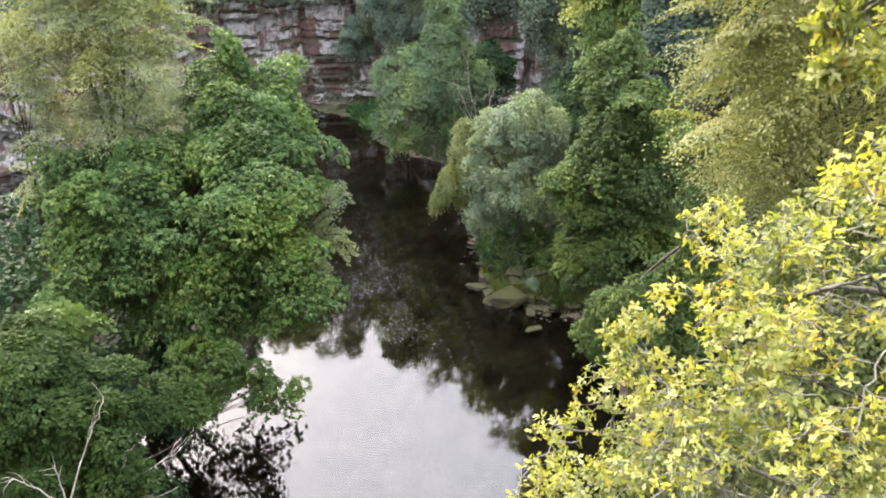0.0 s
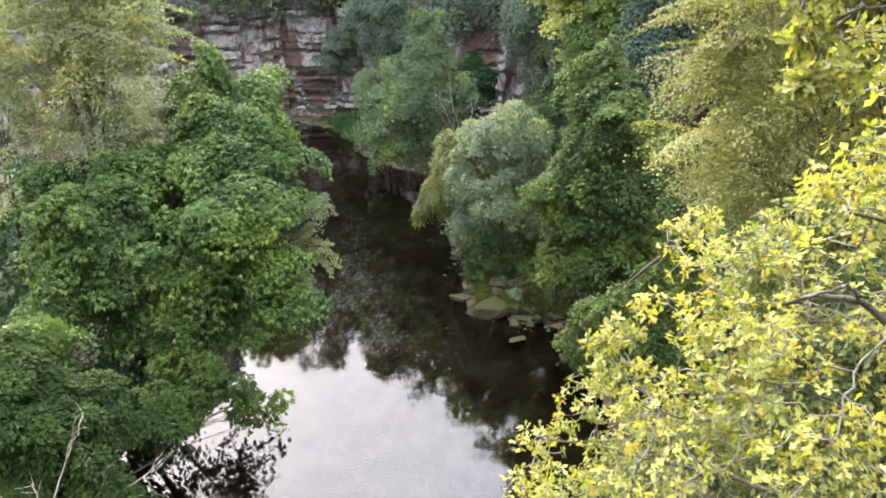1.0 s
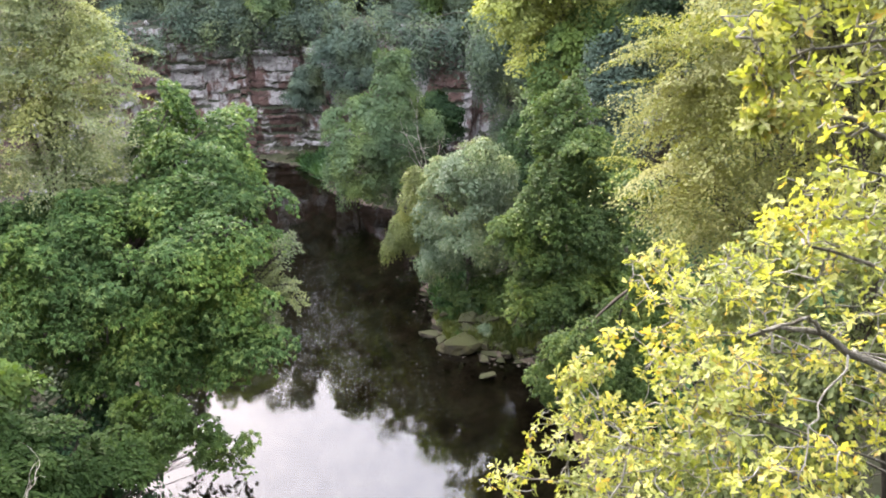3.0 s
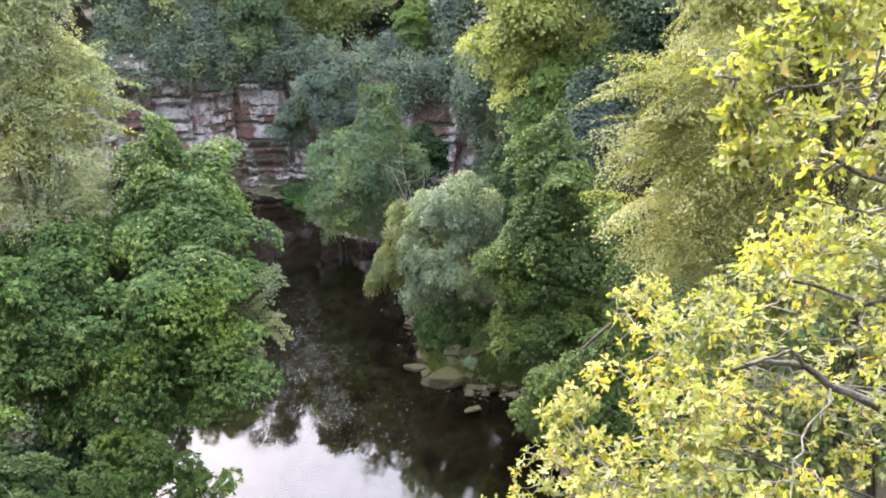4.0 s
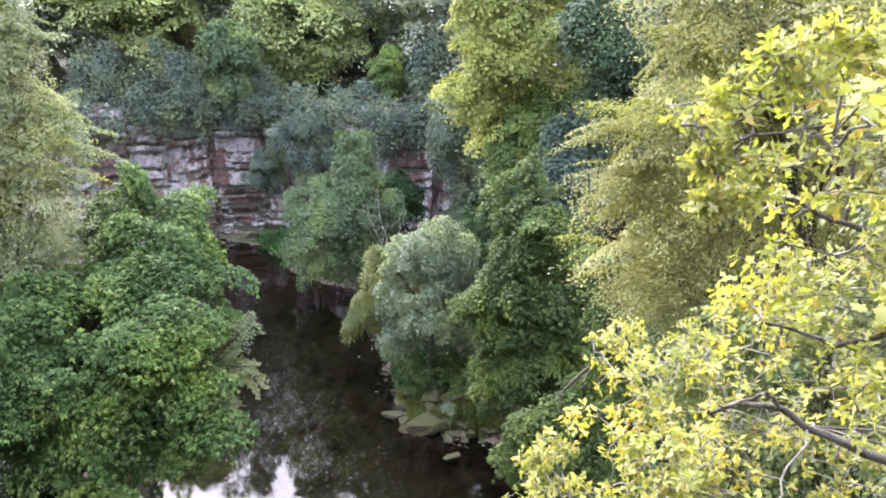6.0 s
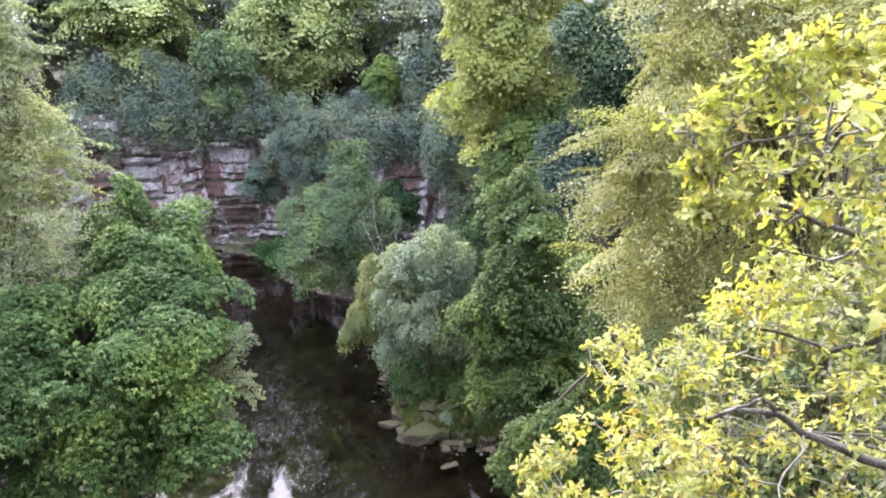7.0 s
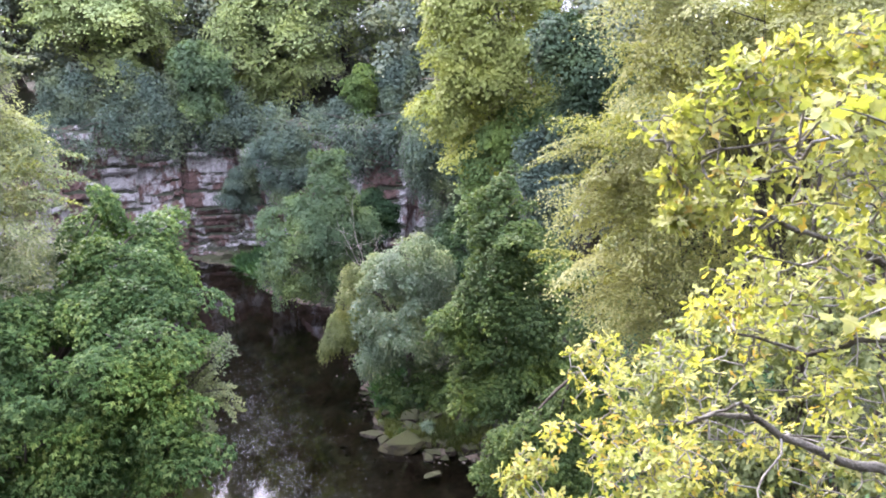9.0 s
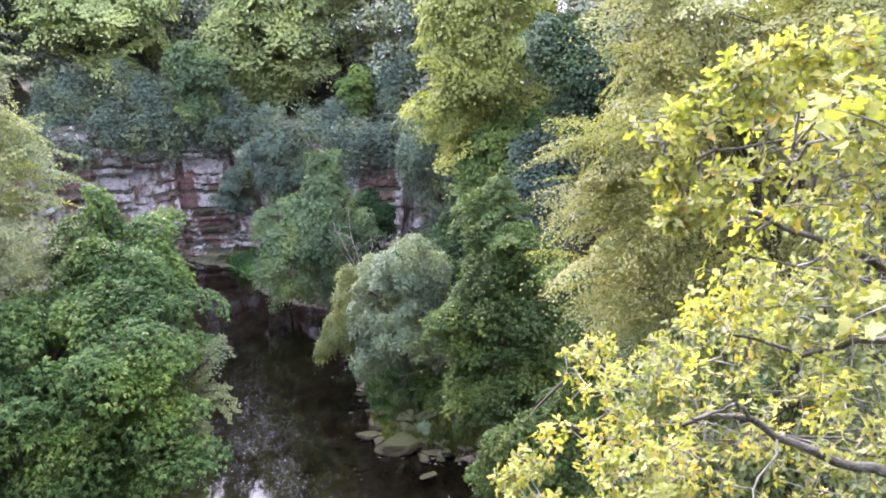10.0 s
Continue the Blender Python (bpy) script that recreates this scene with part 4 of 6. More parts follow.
IVY_LIP_A = [(-17.77, 54.67, 9.93, 1.14), (-15.12, 55.47, 9.52, 0.97), (-14.85, 55.54, 8.79, 0.71), (-17.51, 54.76, 9.34, 0.79), (-16.42, 55.1, 11.59, 1.58), (-15.13, 55.46, 10.96, 1.49), (-17.34, 54.81, 12.18, 1.58), (-15.95, 55.24, 9.83, 1.06), (-17.96, 54.61, 11.08, 1.14), (-14.33, 55.68, 11.9, 1.32), (-16.74, 55, 10.26, 1.14)]
IVY_LIP_B = [(-10.57, 56, 8.63, 0.79), (-11.01, 55.92, 7.92, 0.53), (-11.89, 55.74, 9.58, 0.87), (-13.13, 55.46, 10.54, 1.05), (-13.74, 55.31, 9.78, 0.79), (-11.35, 55.85, 12.04, 1.65), (-12.66, 55.57, 12.65, 1.48), (-10.18, 56.08, 10.82, 1.39), (-12.16, 55.68, 10.5, 1.05), (-11.13, 55.9, 9.86, 0.87), (-10.14, 56.08, 9.22, 0.66)]
IVY_LIP_C = [(-3.32, 55.9, 10.11, 1.03), (-1.67, 55.47, 10.52, 1.02), (-0.08, 55, 10.04, 1.01), (-9.35, 56.22, 9.59, 0.96), (-6.05, 56.67, 9.27, 1.05), (-5.1, 56.77, 8.62, 0.96), (-8.04, 56.43, 9.14, 0.7), (-4.64, 56.81, 9.43, 1.14), (-8.51, 56.36, 10.37, 1.22), (-6.52, 56.62, 10.92, 1.48), (-5.4, 56.74, 10.07, 1.31), (-7.19, 56.54, 9.92, 0.96)]
IVY_LIP_D = [(4.76, 51.36, 11.61, 1.2), (4.97, 51.55, 12.57, 1.2), (4.66, 51.5, 10.59, 1.1), (5.15, 51.56, 13.52, 1.02), (5.83, 51.74, 11.99, 0.86), (4.61, 51.48, 9.66, 0.86), (5.9, 51.67, 13.02, 0.72), (4.33, 51.56, 13.31, 0.71), (6.02, 51.88, 13.71, 0.55), (4.03, 51.82, 12.28, 0.55), (3.89, 51.75, 11.1, 0.55), (5.74, 51.74, 11.22, 0.55), (4.03, 51.78, 12.79, 0.55), (4.43, 51.8, 13.92, 0.55)]
GREY_SHRUB = [(-4.07, 50.83, 8.41, 1.02), (-2.39, 50.94, 8.85, 1.33), (-0.92, 50.99, 8.42, 1.1), (-3.35, 50.89, 6.59, 1.02), (-2.21, 50.95, 6.93, 1.18), (-1.37, 50.98, 7.09, 1.02), (-3.16, 50.9, 5.41, 0.79)]
LEDGE_BUSH = [(-5.81, 52.68, 5.77, 1.07), (-6.46, 52.6, 5.09, 0.74), (-5.18, 52.74, 4.93, 0.74), (-5.44, 52.72, 6.63, 0.74)]
BEECH = [(4.41, 11.71, 13.45, 0.33), (4.7, 11.05, 13.83, 0.46), (4.45, 11.16, 12.79, 0.45), (5.13, 10.86, 13.18, 0.74), (3.98, 11.33, 12.48, 0.21), (4.79, 11.02, 12.25, 0.75), (5.34, 10.2, 12.42, 0.85), (4.39, 11.18, 11.56, 0.48), (5.08, 10.89, 11.32, 0.77), (5.86, 10.49, 11.4, 0.86), (4.53, 11.13, 10.72, 0.44), (5.3, 10.78, 10.45, 0.64), (6.23, 10.28, 13.24, 0.92), (5.82, 10.51, 13.99, 0.69), (4.13, 11.28, 11.93, 0.28), (6.45, 10.14, 12.11, 0.85), (4.9, 10.97, 10.05, 0.36), (6.88, 9.86, 13.28, 0.92), (7.29, 9.55, 12.05, 1.04)]
BEECH_UP = [(4.41, 10.09, 14.76, 0.34), (4.81, 9.91, 14.98, 0.42), (5.26, 9.68, 15.13, 0.59), (5.74, 9.4, 15.27, 0.63), (6.25, 9.08, 15.33, 0.67), (4.84, 9.89, 14.49, 0.34), (5.61, 9.48, 14.69, 0.55), (6.66, 8.78, 15.39, 0.67), (4.17, 10.19, 14.72, 0.15), (4.44, 10.08, 15.51, 0.38), (4.91, 9.86, 15.57, 0.5), (6.21, 9.1, 14.55, 0.76), (6.74, 8.72, 14.56, 0.76)]
BEECH_BACK = [(9.4, 11.6, 15.7, 1.1), (10.6, 12.6, 16.3, 1.3), (8.6, 10.6, 15.6, 0.9), (11.6, 12.4, 15.6, 1.2), (7.6, 10.6, 15.9, 0.9), (6.6, 11.4, 15.9, 0.8)]
SLOPE_HAZEL = [(6.23, 13.66, 12.37, 0.75), (7.07, 13.25, 12.75, 0.87), (6.98, 13.29, 11.27, 1), (6.33, 13.61, 10.62, 0.89), (7.69, 12.9, 11.68, 1), (7.73, 12.87, 13.32, 0.86), (6.89, 13.34, 9.71, 0.79), (7.24, 13.15, 14.04, 0.74), (8.22, 12.57, 12.5, 0.99), (8.34, 12.49, 13.86, 0.92), (8.76, 12.2, 10.91, 0.95), (6.08, 13.73, 9.62, 0.55)]
OAK_BACK = [(5.66, 7.66, 13.99, 0.8), (5.57, 7.1, 11.81, 0.87), (5.09, 7.44, 11.7, 0.73), (4.6, 7.76, 11.16, 0.52), (5.83, 6.89, 13.17, 0.7), (4.93, 7.55, 10.47, 0.69), (5.68, 7.01, 10.55, 0.84), (4.71, 8.84, 9.79, 0.52), (3.18, 8.95, 7.05, 0.85), (4.12, 8, 7.35, 1.08), (5, 7.48, 7.74, 0.97), (2.87, 9.06, 6.01, 0.8), (3.83, 8.7, 8.11, 0.72), (4.53, 7.78, 8.83, 0.83), (5.15, 7.38, 9.13, 0.66), (5.14, 6.77, 8.69, 0.73), (5.11, 7.17, 9.96, 0.62), (5.12, 7.41, 10.43, 0.62), (4.82, 7.6, 9.82, 0.63), (5.76, 6.41, 11.28, 0.64)]
OAK_BACK += [(5.9, 6.56, 12, 0.57), (5.78, 6.12, 10.56, 0.58)]
OAK_BACK += [(4.87, 8.67, 10.46, 0.42), (4.48, 8.68, 10.75, 0.28), (4.77, 8.77, 10.86, 0.28), (5.33, 8.74, 10.19, 0.28), (4.6, 8.76, 10.13, 0.28), (5.09, 8.81, 9.92, 0.28), (5.21, 8.66, 10.69, 0.28), (4.42, 8.72, 10.45, 0.28)]
BANK_SYCAMORE = [(5.46, 20.29, 2.91, 0.67), (5.99, 20.14, 2.24, 0.84), (5.13, 20.37, 1.89, 0.6), (6.16, 19.04, 3.93, 0.7), (6.65, 18.87, 3.22, 0.97), (7.17, 19.75, 4.4, 0.81), (7.16, 18.69, 6.01, 0.6), (6.76, 18.83, 8.71, 0.48), (7.27, 18.65, 7.06, 0.56), (6.95, 18.77, 7.72, 0.49), (7.65, 18.49, 4.99, 0.85), (6.21, 19.02, 2.22, 0.91)]
YOUNG_SPRAYS = [(-4.03, 15.14, 3.88, 0.28), (-4.61, 15.08, 3.85, 0.28), (-4.39, 15.05, 3.27, 0.28), (-4.24, 15.13, 3.54, 0.28), (-4.38, 15.1, 4.26, 0.28), (-4.72, 15.1, 3.45, 0.27), (-4.29, 15.0, 4.0, 0.28), (-4.64, 15.12, 4.36, 0.25), (-4.1, 15.09, 3.21, 0.26), (-3.7, 15.12, 3.87, 0.23)]
CLIFF_ASH = [(2.48, 50.37, 12.15, 0.83), (2.76, 50.69, 12.79, 0.83), (2.66, 50.77, 11.42, 0.75), (2.84, 50.86, 13.47, 0.73), (2.73, 50.7, 10.75, 0.59), (2.93, 50.78, 9.89, 0.47), (2.92, 50.81, 10.29, 0.44), (2.09, 50.87, 12.69, 0.38), (3.2, 50.91, 12.27, 0.4), (3.15, 50.84, 11.83, 0.37)]
ELDER_LOW = [(-5.61, 8.01, 7.79, 0.45), (-5.19, 8.12, 7.59, 0.42), (-4.63, 8.01, 7.65, 0.34), (-6.16, 8.15, 7.19, 0.23), (-4.31, 8.08, 7.83, 0.23), (-5.01, 8.16, 7.09, 0.23), (-6.1, 8.19, 7.93, 0.23), (-4.72, 8.25, 6.95, 0.23), (-5.64, 8.19, 7.05, 0.23), (-4.75, 8.17, 7.97, 0.23), (-6.24, 8.18, 7.49, 0.23), (-5.32, 8.25, 8.03, 0.23), (-5.74, 8.25, 8.19, 0.23), (-5.98, 8.24, 6.94, 0.23)]
FIELD_MAPLE = [(7.39, 30.4, 11.19, 0.92), (8.99, 30.42, 12.06, 0.92), (8.42, 30.72, 11.42, 0.92), (6.81, 30.56, 10.62, 0.92), (6.37, 30.48, 9.96, 0.76), (8.22, 30.86, 10.66, 0.69), (8.25, 30.66, 12.19, 0.67), (7.74, 30.78, 11.91, 0.64), (6.29, 30.69, 9.14, 0.53), (9.27, 30.75, 11.26, 0.46), (8.69, 30.63, 12.75, 0.42), (9.58, 30.69, 12.62, 0.44), (6.3, 30.73, 8.49, 0.43), (6.69, 30.93, 11.38, 0.4), (9.9, 30.81, 11.74, 0.41), (8.88, 30.9, 10.69, 0.41), (6.31, 30.73, 8.03, 0.37), (9.92, 30.84, 12.14, 0.37)]
IVY_LIP_E = [(2.01, 51.1, 9.96, 0.92), (0.96, 51.05, 10.46, 0.92), (0.52, 50.75, 9.82, 0.92), (1.8, 51.0, 10.8, 0.92), (1.27, 50.92, 9.69, 0.92), (0.27, 51.34, 10.76, 0.7), (0.61, 51.23, 9.01, 0.67), (1.17, 51.22, 11.18, 0.71), (2.56, 51.01, 10.7, 0.57), (2.58, 51.27, 9.42, 0.53), (-0.12, 51.25, 10.24, 0.42), (-0.21, 51.15, 9.5, 0.45)]
OAK_LOW = [(1.9, 5.28, 12.58, 0.15), (2.08, 5.21, 12.71, 0.19), (2.03, 4.59, 12.63, 0.3), (1.72, 4.71, 12.23, 0.22), (1.45, 4.59, 12.1, 0.18), (1.3, 4.63, 11.95, 0.13), (1.94, 4.19, 12.33, 0.37), (2.25, 4.26, 12.98, 0.3), (2.37, 3.91, 12.77, 0.39), (2.08, 3.67, 12.47, 0.36), (2.33, 3.52, 13.4, 0.31), (2.89, 3.78, 12.64, 0.46), (2.48, 2.9, 13.47, 0.36), (3.2, 3.62, 12.38, 0.48), (0.75, 4.34, 10.82, 0.28), (1.13, 3.84, 11.24, 0.42), (1.71, 3.28, 11.73, 0.53), (2.0, 2.87, 12.21, 0.41), (1.28, 4.63, 11.46, 0.32), (1.63, 4.51, 11.84, 0.35)]
OAK_LOW += [(1.54, 4.02, 11.53, 0.42), (1.84, 3.78, 12.01, 0.39), (1.9, 3.86, 12.46, 0.3), (2.06, 3.43, 12.44, 0.4), (2.2, 3.1, 12.38, 0.32), (0.96, 4.7, 11.07, 0.24)]
OAK_HIGH = [(2.21, 3.71, 13.68, 0.19), (2.26, 3.32, 13.87, 0.24), (2.36, 3, 13.79, 0.29), (1.97, 3.03, 14.25, 0.18), (1.6, 2.79, 14.39, 0.1), (1.45, 2.76, 14.38, 0.06), (1.42, 2.77, 14.56, 0.06), (1.35, 2.92, 14.7, 0.05), (1.41, 2.78, 14.74, 0.08), (1.57, 2.8, 14.78, 0.13), (1.73, 2.83, 14.59, 0.16), (1.75, 2.82, 14.89, 0.13), (1.96, 2.8, 14.73, 0.22), (1.93, 2.82, 14.98, 0.14), (2.13, 2.8, 14.42, 0.26), (2.14, 2.54, 14.58, 0.24), (2.04, 2.62, 14.98, 0.16), (2.26, 2.57, 14.15, 0.2), (1.86, 2.25, 14.82, 0.13)]
OAK_BOUGHS = [
    ([(3.41, 3.27, 12.54), (3.11, 3.29, 12.7), (2.87, 3.36, 12.75), (2.6, 3.45, 12.85), (2.41, 3.52, 12.97), (2.23, 3.58, 12.98), (2.07, 3.68, 12.88)], 0.036, 0.01),
    ([(2.63, 2.64, 14.01), (2.37, 2.74, 14.14), (2.24, 2.84, 14.2), (2.08, 2.9, 14.26), (1.89, 2.96, 14.34)], 0.022, 0.007),
    ([(2.92, 2.91, 13.79), (2.7, 2.98, 13.65), (2.57, 3.09, 13.59), (2.44, 3.2, 13.51), (2.26, 3.32, 13.55), (2.14, 3.4, 13.56)], 0.02, 0.007),
]
OAK_BOUGHS += [
    ([(2.41, 3.52, 12.97), (2.31, 3.53, 13.07), (2.16, 3.56, 12.98), (2.05, 3.57, 12.98)], 0.014, 0.006),
    ([(2.6, 3.04, 12.08), (2.33, 3.37, 12.12), (2.06, 3.66, 12.1), (1.8, 3.91, 11.86), (1.53, 4.13, 11.83)], 0.022, 0.008),
    ([(2.36, 3.23, 11.69), (2.0, 3.7, 11.56), (1.58, 4.11, 11.35), (1.25, 4.43, 11.24), (0.94, 4.6, 11.15)], 0.018, 0.006),
]

BANK_SCRUB = [(3.95, 28.19, 1.48, 0.55), (4.6, 27.88, 1.19, 0.55), (5.04, 27.64, 0.88, 0.55), (4.75, 28.54, 1.67, 0.55), (5.15, 28.08, 1.27, 0.55), (2.99, 28.12, 1.41, 0.55), (5.41, 27.35, 0.58, 0.55), (5.56, 27.72, 1.08, 0.47), (5.74, 27.01, 0.31, 0.48), (3.45, 28.36, 1.66, 0.43), (2.42, 28.24, 1.39, 0.44), (3.51, 28.14, 1.15, 0.38), (4.07, 27.81, 1.1, 0.36), (4.11, 28.63, 1.85, 0.35), (4.82, 27.23, 0.5, 0.28), (4.48, 27.43, 0.77, 0.29)]

rng = np.random.default_rng(12)
tree("sycamore", "broad green sycamore leaning over the river", "tree", SYCAMORE, (-10.5, 18.5), M_SYC, 58000, 0.155, 0.32, limbs=12, wide=0.95, bunch=0.52, squash=0.3, cover=0.8, ragged=0.14, loose=0.06, upness=0.9, droop=0.4, lobed=True)
tree("hornbeam", "pale feathery young-leaved tree behind the sycamore", "tree", PALE_TREE, (-10.5, 20.5), M_PALE, 78000, 0.076, 0.12, limbs=14, wide=0.6, bunch=0.34, squash=0.13, reach=2.2, droop=0.2, ragged=0.3, loose=0.1, cover=0.8, upness=1.3)
# dark leaves put under the sycamore to stand for the shade there
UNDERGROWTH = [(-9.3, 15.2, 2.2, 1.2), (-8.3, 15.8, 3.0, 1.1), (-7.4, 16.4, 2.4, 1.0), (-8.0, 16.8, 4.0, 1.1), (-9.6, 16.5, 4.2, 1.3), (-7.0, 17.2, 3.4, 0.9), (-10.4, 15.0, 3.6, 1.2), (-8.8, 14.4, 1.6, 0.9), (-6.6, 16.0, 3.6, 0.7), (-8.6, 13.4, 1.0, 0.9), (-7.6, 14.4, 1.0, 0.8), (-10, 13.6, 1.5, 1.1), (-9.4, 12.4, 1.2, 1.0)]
tree("dark_bush", "dark-leaved undergrowth standing in for the shade under the sycamore", "bush", UNDERGROWTH, (-10.6, 16.2), M_HOLLY, 16000, 0.13, 0.08, limbs=5, bunch=0.4, cover=0.8)
tree("hornbeam", "thin pale-leaved hornbeam against the cliff", "tree", PALE_LIMBS, (-12.5, 19.5), M_PALE, 24000, 0.075, 0.05, limbs=6, wide=0.6, bunch=0.34, squash=0.13, reach=2.2, droop=0.2, ragged=0.4, loose=0.15, cover=0.55, upness=1.3)
# dark tree added behind the sycamore so the water mirrors less sky
tree("hidden_tree", "dark tree added behind the sycamore to darken the water's mirror image", "tree", HIDDEN_TREE, (-13, 25), M_HOLLY, 14000, 0.19, 0.2, limbs=6, bunch=0.6)
tree("elder_bush", "dull green elder bush on the near bank", "bush", ELDER, (-8.6, 8.5), M_ELDER, 38000, 0.088, 0.12, limbs=8, wide=0.55, bunch=0.26, squash=0.2, cover=0.85, ragged=0.2, upness=1.3, loose=0.06, droop=0.4)
tree("elder_bush", "dark low elder growth under the dead branches", "bush", ELDER_LOW, (-7.6, 7.6), M_ELDER, 11000, 0.085, 0.05, limbs=6, wide=0.55, bunch=0.26, squash=0.25, cover=0.7, ragged=0.25, upness=1.2, droop=0.4)
tree("fresh_bush", "small fresh light-green bush above the elder", "bush", BRIGHT_BUSH, (-9.0, 11.0), M_BRIGHT, 1500, 0.12, 0.05, limbs=4, wide=0.8, bunch=0.2, squash=0.25, ragged=0.4, cover=0.5, loose=0.2)
tree("young_sycamore", "young sycamore hanging low over the water", "tree", YOUNG_SYCAMORE, (-10.4, 15.3), M_YSYC, 4200, 0.15, 0.08, limbs=8, wide=0.95, bunch=0.28, squash=0.3, cover=0.6, ragged=0.3, upness=1.0, droop=0.4, lobed=True)
tree("young_sycamore", "thin sycamore sprays over the bright water", "tree", YOUNG_SPRAYS, (-10.0, 14.8), M_YSYC, 1000, 0.145, 0.03, limbs=9, wide=0.95, bunch=0.17, squash=0.3, cover=0.75, ragged=0.35, upness=1.0, droop=0.3, kids=3, lobed=True)


def leafy_sprays(name, label, base, fork, sprays, mat):
    """A sapling whose long flat sprays carry leaves in two rows along every twig."""
    foot = np.array([*base, ground_z(*base) - 0.15])
    root = tagged(new(name), label, "tree")
    root.location = foot
    stem = bent(foot, fork, 0.1, 9, 0.04)
    part_of("trunk", mesh_of("trunk", *tube(stem - foot, np.linspace(0.06, 0.02, 9), 7, 0.05), M_BARK, True), root)
    for a, m, b in sprays:
        a, m, b = np.array(a), np.array(m), np.array(b)
        u = np.linspace(0, 1, 16)[:, None]
        q = (1 - u) ** 2 * a + 2 * u * (1 - u) * m + u ** 2 * b
        wood = [tube(np.concatenate([[fork], q]) - foot, np.linspace(0.016, 0.004, 17), 5)]
        flat = unit(np.array([0.1, -0.55, 0.8]) + rng.normal(size=3) * 0.15)
        spots, ways = [], []
        for k in range(3, 16):
            d = unit(q[min(k + 1, 15)] - q[k - 1])
            for side in (1, -1):
                long = np.linalg.norm(b - a) * 0.3 * (1.15 - 0.045 * k) * rng.uniform(0.6, 1.2)
                tip = q[k] + (d * 0.75 + unit(np.cross(flat, d)) * side * 0.75 - np.array([0, 0, 0.12])) * long
                w = bent(q[k], tip, 0.06, 7, 0.03)
                wood.append(tube(w - foot, np.linspace(0.005, 0.002, 7), 3))
                for j in range(1, 7):
                    for turn in (1, -1, 0.3):
                        e = unit(tip - q[k])
                        spots.append(w[j] + rng.normal(size=3) * 0.012)
                        ways.append(e * 0.8 + np.cross(flat, e) * turn + rng.normal(size=3) * 0.2)
        branch = part_of("branch", mesh_of("branch", *joined(wood), M_BARK, True), root)
        v, f = leaf_cloud(np.array(spots) - foot, flat + rng.normal(size=(len(spots), 3)) * 0.35, np.array(ways), rng.uniform(0.055, 0.095, len(spots)), 0.6)
        part_of("foliage", mesh_of("foliage", v, f, mat), branch, kind="stuff")


leafy_sprays("hornbeam_sapling", "pale hornbeam sapling reaching over the water", (-8.0, 18.2), (-4.06, 17.9, 6.17), SPRAYS, M_HORN)
tree("silver_birch", "pointed mid-green tree on the river bend", "tree", BIRCH, (0.8, 42.5), M_BIRCH, 50000, 0.135, 0.22, limbs=9, wide=0.7, bunch=0.5, squash=0.5, ragged=0.14, cover=1.1, kids=4)
tree("dark_bush", "dark green bush below the cliff", "bush", HOLLY, (4.0, 43.5), M_HOLLY, 13000, 0.16, 0.12, limbs=3, bunch=0.5)
tree("grey_willow", "rounded grey-green willow on the river bank", "tree", WILLOW, (3.6, 30.5), M_WILLOW, 52000, 0.13, 0.2, limbs=9, wide=0.45, bunch=0.34, squash=0.6, droop=0.4, ragged=0.1, kids=4)
tree("sallow_bush", "yellow-green bush overhanging the water", "bush", SALLOW, (2.2, 33.0), M_SALLOW, 24000, 0.11, 0.1, limbs=5, wide=0.5, bunch=0.34, droop=0.6)
tree("wych_elm", "tall layered green tree above the rocky bank", "tree", WYCH_ELM, (6.8, 26.3), M_ASH, 40000, 0.16, 0.15, limbs=12, wide=0.9, bunch=0.44, squash=0.28, droop=0.45, ragged=0.2, reach=1.4, cover=0.85, upness=1.0, loose=0.07, lobed=True)
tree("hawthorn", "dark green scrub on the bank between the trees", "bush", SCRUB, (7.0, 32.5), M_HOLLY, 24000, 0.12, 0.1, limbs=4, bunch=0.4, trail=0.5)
tree("bramble_thicket", "low green scrub on the shaded bank", "bush", BANK_SCRUB, (4.6, 28.4), M_ASH, 12000, 0.1, 0.04, limbs=5, bunch=0.28, squash=0.3, cover=0.8)
tree("hanging_ivy", "grey-green ivy hanging over the cliff face", "ivy", IVY_WALL, (9.0, 46.5), M_WALLIVY, 32000, 0.13, 0.15, limbs=4, wide=0.7, bunch=0.5, trail=1.6, squash=0.8)
tree("lime_tree", "tall yellow-green tree on the gorge side", "tree", LIME, (9.5, 34.5), M_LIME, 62000, 0.135, 0.3, limbs=12, wide=0.8, bunch=0.6, squash=0.36, droop=0.4, ragged=0.18, cover=0.85)
tree("field_maple", "olive-green maple hanging over the gorge side", "tree", FIELD_MAPLE, (10.5, 32.5), M_FIELD, 26000, 0.14, 0.15, limbs=8, wide=0.8, bunch=0.5, squash=0.3, reach=1.3, droop=0.5, ragged=0.2, cover=0.9)
tree("ivied_tree", "dark ivy-clad tree on the slope", "tree", DARK_IVY, (9.8, 30.5), M_IVY, 25000, 0.13, 0.2, limbs=5, wide=0.7, bunch=0.42, trail=1.3, squash=0.8)
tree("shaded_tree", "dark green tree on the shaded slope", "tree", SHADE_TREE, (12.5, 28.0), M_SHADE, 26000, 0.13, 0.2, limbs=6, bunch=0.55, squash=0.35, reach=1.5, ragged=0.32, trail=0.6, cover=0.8)
